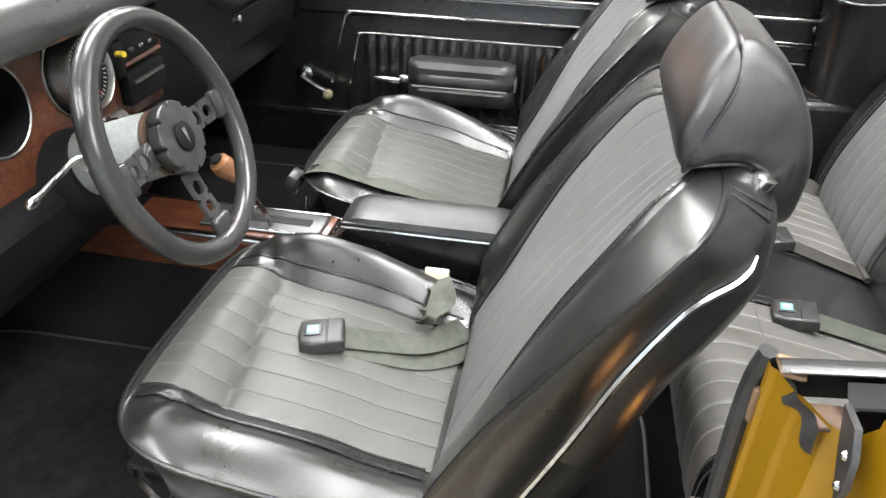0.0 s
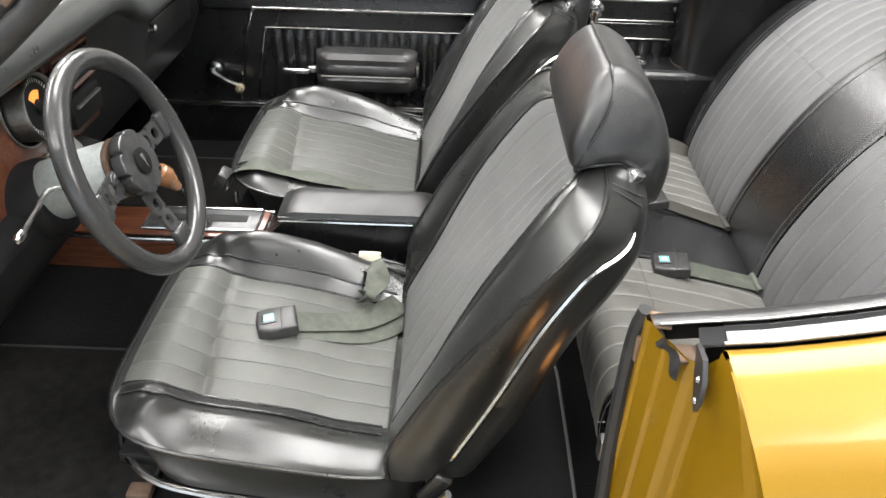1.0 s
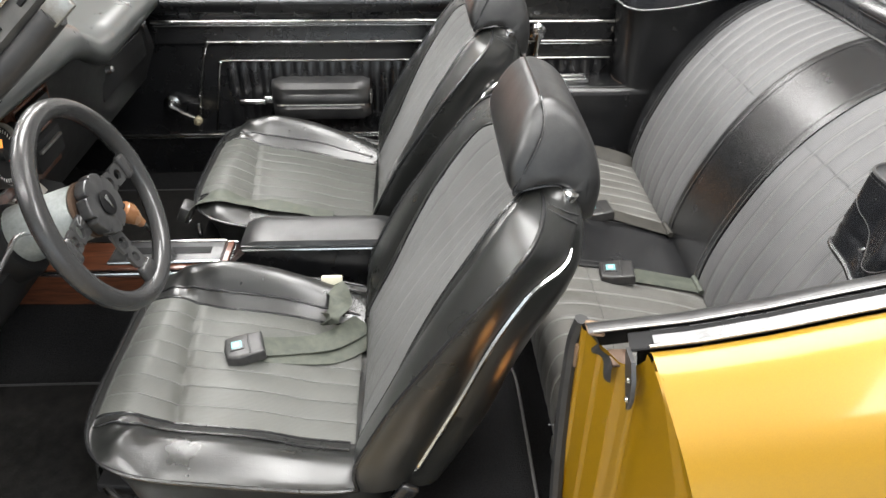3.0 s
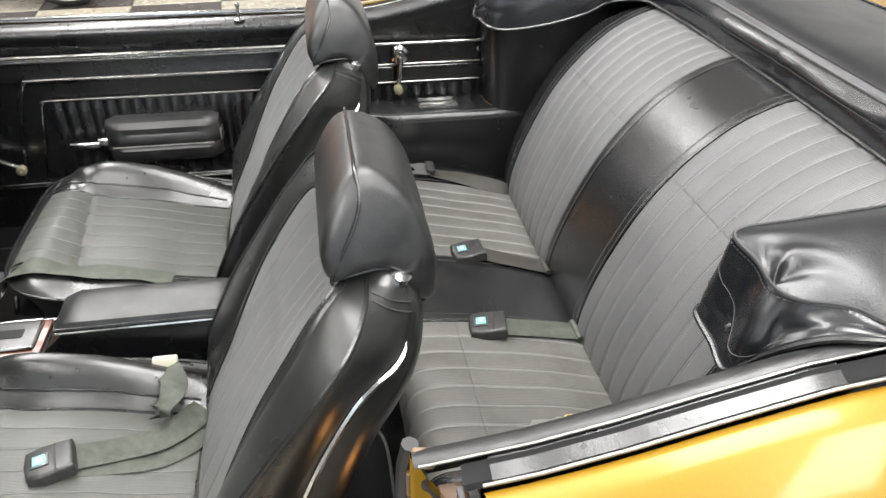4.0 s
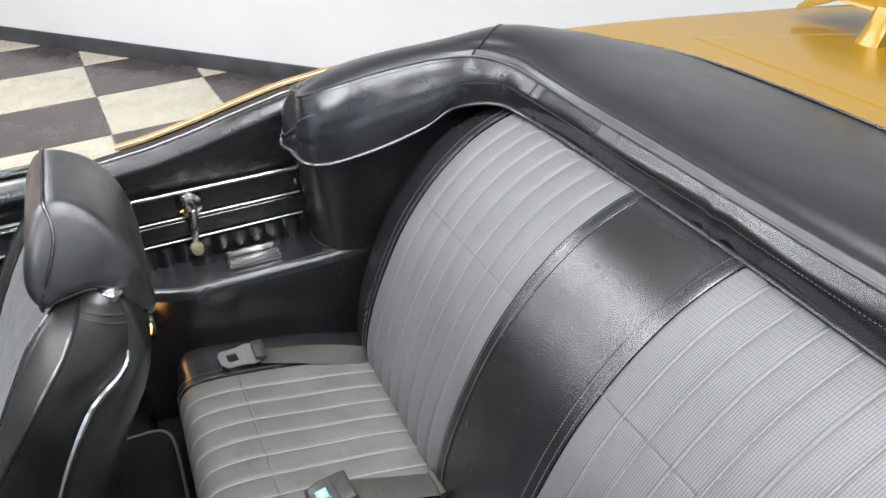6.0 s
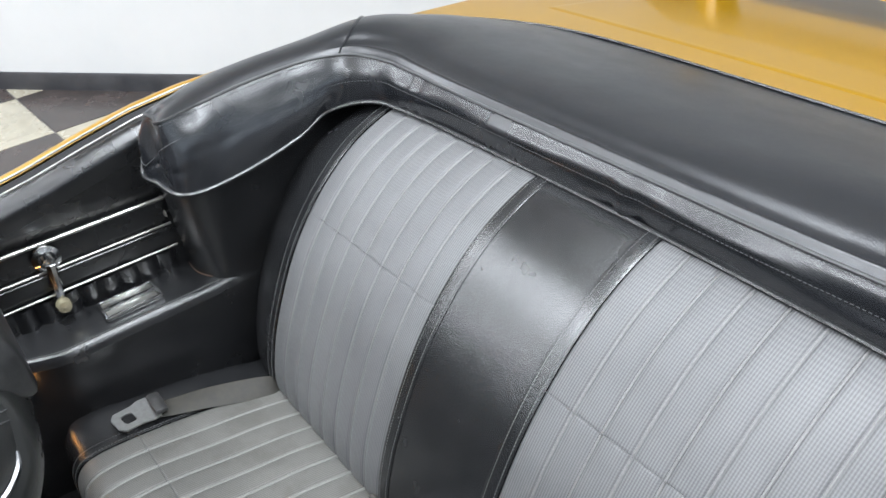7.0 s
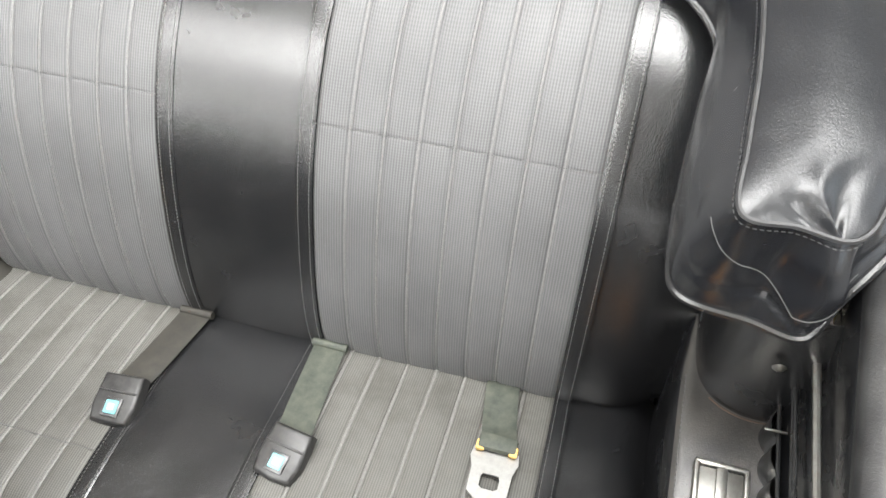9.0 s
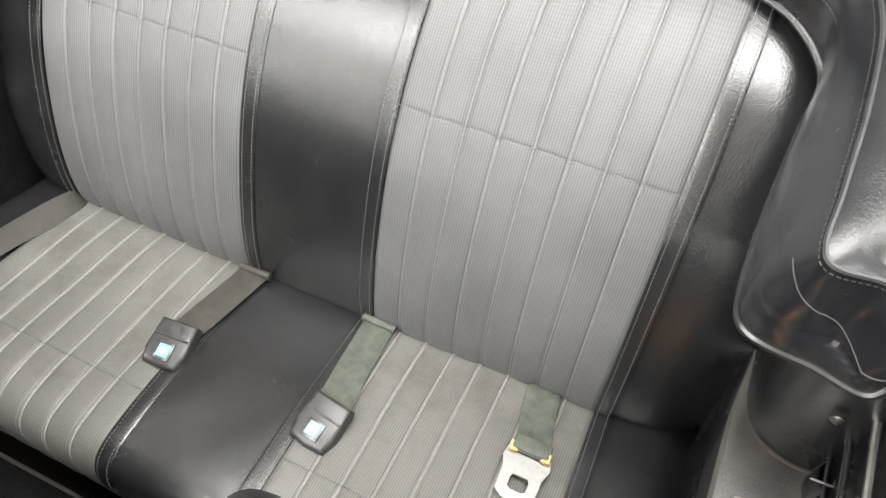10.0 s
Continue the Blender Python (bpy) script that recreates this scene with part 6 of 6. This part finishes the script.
    for k in range(3):
        part("radio_key", box((-0.389, -0.165 + 0.026 * k, 0.978), (0.008, 0.013, 0.006), 0.0015), CHROME if k else SPOKE, t)
    part("heater_panel", box((-0.4, -0.13, 0.92), (0.02, 0.105, 0.05), 0.003), BLACK, t, "black heater control panel")
    part("heater_slide", box((-0.387, -0.13, 0.93), (0.006, 0.085, 0.005), 0.001), DULL, t)
    part("radio_frame", tube([(-0.4, -0.195, 1.014), (-0.4, -0.07, 1.014), (-0.4, -0.07, 0.955), (-0.4, -0.195, 0.955)], 0.0055, 6, True), WOOD, t)
    # passenger side: face below the pad, glovebox with a chrome lock
    face = loft([[(x, y, z) for x, z in ((lip(y)[0] - 0.02, lip(y)[1] + 0.0), (lip(y)[0] - 0.04, lip(y)[1] - 0.03), (-0.46, 0.83), (-0.50, 0.74), (-0.56, 0.74), (-0.56, 0.93))] for y in np.linspace(-0.065, 0.68, 30)])
    part("dash_face", face, DASHBLACK, t, "black dash face")
    gb = part("glovebox_door", box((-0.4585, 0.44, 0.868), (0.007, 0.32, 0.07), 0.003, 3), DASHBLACK, t, "black glovebox door")
    part("glovebox_lock", lathe([(0, 0.014), (0.007, 0.012), (0.009, 0.004), (0.011, 0)], 18, axis_to((1, -0.2, 0.2), (-0.437, 0.294, 0.905))), CHROME, gb, "chrome glovebox lock")


dash()


# ---- windscreen frame ----
def windscreen():
    t = thing("windscreen_frame", "grey painted windscreen pillar with rubber seal and bright moulding", "windscreen frame", (-0.55, -0.66, 0.98))
    a, b = Vector((-0.56, -0.635, 0.912)), Vector((-0.075, -0.632, 1.335))
    d = (b - a).normalized()
    side = d.cross(Vector((0, -1, 0.2))).normalized()
    out = side.cross(d).normalized()
    if out.y > 0:
        out = -out
    if side.z > 0:
        side = -side

    def run(sec, t0=0.0, t1=1.0):
        return loft([[a.lerp(b, q) + side * s + out * o for s, o in sec] for q in np.linspace(t0, t1, 8)])
    part("pillar", run([(-0.004, 0.0), (-0.004, 0.024), (0.016, 0.026), (0.022, 0.018), (0.022, -0.02), (-0.018, -0.03)]), noisy("pillar_paint", (0.04, 0.04, 0.039), (0.075, 0.073, 0.07), 40.0, (0.4, 0.6), bumpy=0.1), t, "scuffed grey pillar")
    part("pillar_seal", tube([a.lerp(b, q) + side * (0.028 + 0.003 * math.sin(9 * q)) + out * 0.014 for q in np.linspace(0.0, 0.97, 40)], 0.0125, 10), RUBBER, t, "black pillar weatherstrip")
    part("pillar_moulding", run([(-0.005, 0.018), (-0.008, 0.029), (-0.018, 0.033), (-0.022, 0.027), (-0.026, 0.032), (-0.042, 0.034), (-0.054, 0.02), (-0.036, 0.0)]), CHROME, t, "bright windscreen moulding")
    part("moulding_bead", tube([a.lerp(b, q) + side * -0.004 + out * 0.027 for q in np.linspace(0, 1, 8)], 0.004, 8), CHROME, t)
    c = a.lerp(b, 0.835) + side * 0.017 + out * 0.026
    rot = Matrix((d, side, out)).transposed().to_4x4()
    part("pillar_clip", box(c, (0.016, 0.008, 0.005), 0.002, 2, rot), RUSTDARK, t, "tan metal clip")
    for q in (0.90, 0.96):
        part("pillar_slot", box(a.lerp(b, q) + side * 0.008 + out * 0.0255, (0.01, 0.005, 0.004), 0.001, 1, rot), BLACK, t)
    part("seal_tip", box(a.lerp(b, 0.985) + side * 0.03 + out * 0.02, (0.03, 0.02, 0.006), 0.002, 2, rot), DULL, t)
    part("header", tube([b + Vector((-0.01, 0, -0.005)), Vector((-0.10, -0.3, 1.345)), Vector((-0.11, 0, 1.352)), Vector((-0.10, 0.3, 1.345)), Vector((-0.085, 0.632, 1.315))], 0.03, 10), RUBBER, t, "black windscreen header rail")
    # glass edge ahead of the pillar
    gl = part("glass", loft([[a.lerp(b, q) + side * s + out * o for s, o in ((-0.046, 0.012), (-0.2, -0.12), (-0.2, -0.126), (-0.046, 0.006))] for q in (0, 1)]), GLASS, t, "windscreen glass")
    gl.visible_shadow = False


windscreen()

# ---- seat belts ----
def buckle(t, c, yaw, pitch=0.0, roll=0.0):
    """Push-button buckle body with a square cyan button; its x axis points to the button end."""
    m = pose(*c, roll, pitch, yaw)
    bm = prism([(-0.033, -0.028), (0.012, -0.031), (0.033, -0.026), (0.036, 0.0), (0.033, 0.026), (0.012, 0.031), (-0.033, 0.028)], 0.021, m @ Matrix.Translation((0, 0, -0.004)), 0.006, 3)
    b = part("buckle", bm, BUCKLE, t, "black plastic push-button buckle", 50)
    part("buckle_ridge", box((0, 0, 0), (0.003, 0.054, 0.002), 0.0008, 1), BUCKLE, b).matrix_basis = Matrix.Translation(-Vector(t.location)) @ m @ Matrix.Translation((-0.008, 0, 0.0172)) @ Matrix.Translation(Vector(t.location))
    pad = part("button_frame", box((0, 0, 0), (0.025, 0.025, 0.003), 0.001, 2), SPOKE, b, "dark plated button frame")
    btn = part("button", box((0, 0, 0), (0.018, 0.018, 0.003), 0.0008, 1), CYAN, b, "cyan push button")
    dot = part("button_mark", box((0, 0, 0), (0.009, 0.009, 0.002), 0.0006, 1), PALEMARK, b)
    for o, dz in ((pad, 0.0178), (btn, 0.0190), (dot, 0.0200)):
        o.matrix_basis = Matrix.Translation(-Vector(t.location)) @ m @ Matrix.Translation((0.013, 0, dz)) @ Matrix.Translation(Vector(t.location))
    return b


def belt_run(t, pts, sides, width=0.047, thick=0.0022, lab="faded green-black webbing", m=None):
    p = [Vector(q) for q in spl([tuple(q) for q in pts], 40)]
    s = [Vector(q).normalized() for q in spl([tuple(q) for q in sides], 40)]
    return part("webbing", strap(p, s, width, thick), m or WEBBING, t, lab)


def on_cush(x, y, off):
    v = min(np.linspace(0.2, 0.98, 200), key=lambda q: abs(rear_cush(q, y).x - x))
    return rear_cush(v, y, off)


def rear_belts():
    # two buckles at the middle, two tongues at the sides
    for y, x, skew, lab in ((0.114, 0.66, 4, "black rear seat belt buckle with cyan button on faded webbing"), (-0.131, 0.648, -8, "black rear seat belt buckle with cyan button on green webbing")):
        p = on_cush(x, y, 0.006)
        t = thing("seat_belt", lab, "seat belt", tuple(p), "rear seat belts")
        y1 = y + (-0.02 if y > 0 else 0.012)
        pts = [on_cush(x + 0.02, y, 0.011), on_cush(x + 0.07, y + (y1 - y) * 0.4, 0.009), on_cush(x + 0.12, y + (y1 - y) * 0.7, 0.008), on_cush(0.83, y1, 0.008), Vector((0.862, y1, 0.55))]
        belt_run(t, pts, [(0, 1, 0.02)] * 5, m=DARKWEB if y > 0 else WEBBING)
        buckle(t, tuple(p), 180 + skew, 7.0)
        part("belt_loop", tube([on_cush(0.822, y1 + d, 0.012) for d in (-0.026, 0.0, 0.026)], 0.0065, 10), DARKWEB if y > 0 else WEBBING, t, "rolled end of the webbing")
    for y, x, x1, y1, yaw, lab in ((0.481, 0.595, 0.84, 0.44, 0, "rear seat belt tongue of plated steel lying on the cushion"), (-0.389, 0.69, 0.85, -0.375, 0, "rear seat belt tongue of plated steel on short webbing")):
        p = on_cush(x, y, 0.006)
        t = thing("seat_belt", lab, "seat belt", tuple(p), "rear seat belts")
        pts = [on_cush(x + 0.03, y, 0.012), on_cush(x + 0.06, y + 0.2 * (y1 - y), 0.010), on_cush((x + x1) / 2, (y + y1) / 2, 0.013 if y > 0 else 0.009), on_cush(x1 - 0.03, y1, 0.012), Vector((x1 + 0.01, y1, 0.553))]
        sd = [(0, 1, 0.05), (0, 1, 0.05), (0, 0.9, 0.3), (0, 0.7, 0.6), (0, 0.7, 0.6)] if y > 0 else [(0, 1, 0)] * 5
        belt_run(t, pts, sd, 0.042 if y > 0 else 0.046, m=DARKWEB if y > 0 else WEBBING)
        m = Matrix.Translation(p + Vector((0, 0, 0.008))) @ pose(0, 0, 0, 0, 8 if y > 0 else 9, 8 if y > 0 else 0)
        outer = [(-0.034, -0.014), (-0.026, -0.025), (0.006, -0.026), (0.02, -0.031), (0.034, -0.029), (0.034, 0.029), (0.02, 0.031), (0.006, 0.026), (-0.026, 0.025), (-0.034, 0.014)]
        inner = [(-0.02, -0.007), (-0.017, -0.012), (-0.004, -0.012), (0.0, -0.01), (0.0, -0.004), (0.0, 0.004), (0.0, 0.01), (-0.004, 0.012), (-0.017, 0.012), (-0.02, 0.007)]
        bm = bmesh.new()
        rg = [[bm.verts.new(m @ Vector((a, b, z))) for a, b in ring] for ring, z in ((outer, 0.0), (outer, 0.0028), (inner, 0.0028), (inner, 0.0))]
        for a, b in ((0, 1), (1, 2), (2, 3), (3, 0)):
            for j in range(10):
                bm.faces.new((rg[a][j], rg[a][(j + 1) % 10], rg[b][(j + 1) % 10], rg[b][j]))
        tg = part("tongue", bm, STEEL, t, "plated steel tongue with a slot", 30)
        part("tongue_slider", box(p + Vector((0.04, 0, 0.012)), (0.022, 0.05, 0.011), 0.004, 2, Matrix.Rotation(radians(8), 4, "Y")), BUCKLE if y > 0 else WEBBING, t)
        if y < 0:
            for d in (-0.021, 0.021):
                part('foam_corner', box(p + Vector((0.034, d, 0.012)), (0.014, 0.012, 0.009), 0.003, 2), YELLOWED, tg)
    f = thing("foam_scrap", "yellowed foam showing at the seat corner", "foam", (0.84, 0.452, 0.555))
    part("scrap", box((0.835, 0.452, 0.566), (0.03, 0.016, 0.008), 0.003, 2), YELLOWED, f)


rear_belts()


def seat_top(cy, x, y, off):
    return Vector((x, cy + y, cushion_top(x, y) + off))


def front_belts():
    cy = DRV
    t = thing("seat_belt", "black front buckle with cyan button on grey-green webbing across the cushion", "seat belt", (-0.06, -0.32, 0.62), "front seat belts")
    c = seat_top(cy, -0.062, 0.022, 0.010)
    pts = [seat_top(cy, -0.04, 0.034, 0.013), seat_top(cy, 0.02, 0.056, 0.009), seat_top(cy, 0.075, 0.078, 0.014), seat_top(cy, 0.112, 0.108, 0.02), seat_top(cy, 0.138, 0.15, 0.012)]
    belt_run(t, pts, [(0.1, 1, 0), (-0.15, 1, 0), (-0.3, 0.9, 0.1), (-0.6, 0.7, 0.25), (-0.7, 0.6, 0.3)])
    pts = [seat_top(cy, -0.05, 0.026, 0.006), seat_top(cy, 0.02, 0.034, 0.004), seat_top(cy, 0.08, 0.05, 0.006), seat_top(cy, 0.125, 0.085, 0.01), seat_top(cy, 0.15, 0.13, 0.008)]
    belt_run(t, pts, [(0.1, 1, 0), (-0.1, 1, 0), (-0.4, 0.9, 0.05), (-0.6, 0.7, 0.2), (-0.7, 0.6, 0.2)])
    buckle(t, tuple(c), 196, 3.0)
    w = thing("seat_belt", "grey webbing loop with a cream plastic end beside the console", "seat belt", (0.07, -0.12, 0.6), "front seat belts")
    pts = [(0.073, -0.122, 0.604), (0.080, -0.140, 0.612), (0.094, -0.170, 0.612), (0.092, -0.205, 0.61), (0.07, -0.238, 0.604)]
    belt_run(w, pts, [(0.9, 0.1, 0.3), (0.9, 0.2, 0.3), (0.9, 0.3, -0.3), (0.8, 0.6, 0.2), (0.5, 0.8, 0.1)], 0.044)
    part("belt_end", box((0.073, -0.12, 0.612), (0.042, 0.012, 0.026), 0.003, 2, Matrix.Rotation(radians(-14), 4, "X")), CREAM, w, "cream plastic belt end")
    # passenger side: webbing draped over the front of the cushion, clasp at its corner
    p = thing("seat_belt", "dark webbing and clasp draped over the passenger cushion edge", "seat belt", (-0.25, 0.2, 0.6), "front seat belts")
    pts = [seat_top(PAX, -0.285, -0.185, 0.016), seat_top(PAX, -0.25, -0.19, 0.008), seat_top(PAX, -0.2, -0.196, 0.011), seat_top(PAX, -0.14, -0.193, 0.005), seat_top(PAX, -0.08, -0.198, 0.008), seat_top(PAX, -0.01, -0.192, 0.004), seat_top(PAX, 0.05, -0.2, 0.004)]
    belt_run(p, pts, [(0.1, 1, 0), (0.1, 1, -0.25), (-0.1, 1, 0.1), (0.1, 1, -0.3), (0, 1, 0), (0.1, 1, -0.2), (0, 1, 0)], 0.05)
    part("clasp", box((-0.286, PAX - 0.18, 0.612), (0.03, 0.046, 0.04), 0.006, 2, Matrix.Rotation(radians(25), 4, "Y")), BUCKLE, p, "black clasp")
    q = thing("hand_brake_strap", "worn metal-tipped strap on the passenger floor", "strap", (-0.42, 0.3, 0.4))
    part("strap", tube([(-0.50, 0.28, 0.41), (-0.42, 0.30, 0.405), (-0.34, 0.32, 0.40)], 0.006, 8), DULL, q)


front_belts()

# ---- showroom floor tiles, one by one ----
def tile_mesh(name, material, s=0.602):
    bm = box((0, 0, -0.002), (s, s, 0.008), 0.0015, 1)
    me = bpy.data.meshes.new(name)
    bm.to_mesh(me)
    bm.free()
    me.materials.append(material)
    return me


def tiles():
    dark, light = tile_mesh("floor_tile_dark", DARKTILE), tile_mesh("floor_tile_light", LIGHTTILE)
    o = Vector((-0.255, 4.43, 0))
    rot = Matrix.Rotation(radians(3.5), 4, "Z")
    count = 0
    for i in range(-7, 12):
        for j in range(-12, 6):
            c = o + rot @ Vector((0.61 * (i + 0.5), 0.61 * (j + 0.5), 0))
            if (c - W0).dot(WN) > -0.32 and (c - W0).dot(WN) > 0.3:
                continue
            if c.x < -4.4 or c.x > 6.3 or c.y > 8 or abs(c.y) < 0.2 and -0.8 < c.x < 2.6:
                continue
            ob = new("tile", light if (i + j) % 2 else dark)
            ob.matrix_basis = Matrix.Translation((c.x, c.y, 0)) @ rot
            ob.parent = FLOOR
            count += 1
    return count


tiles()
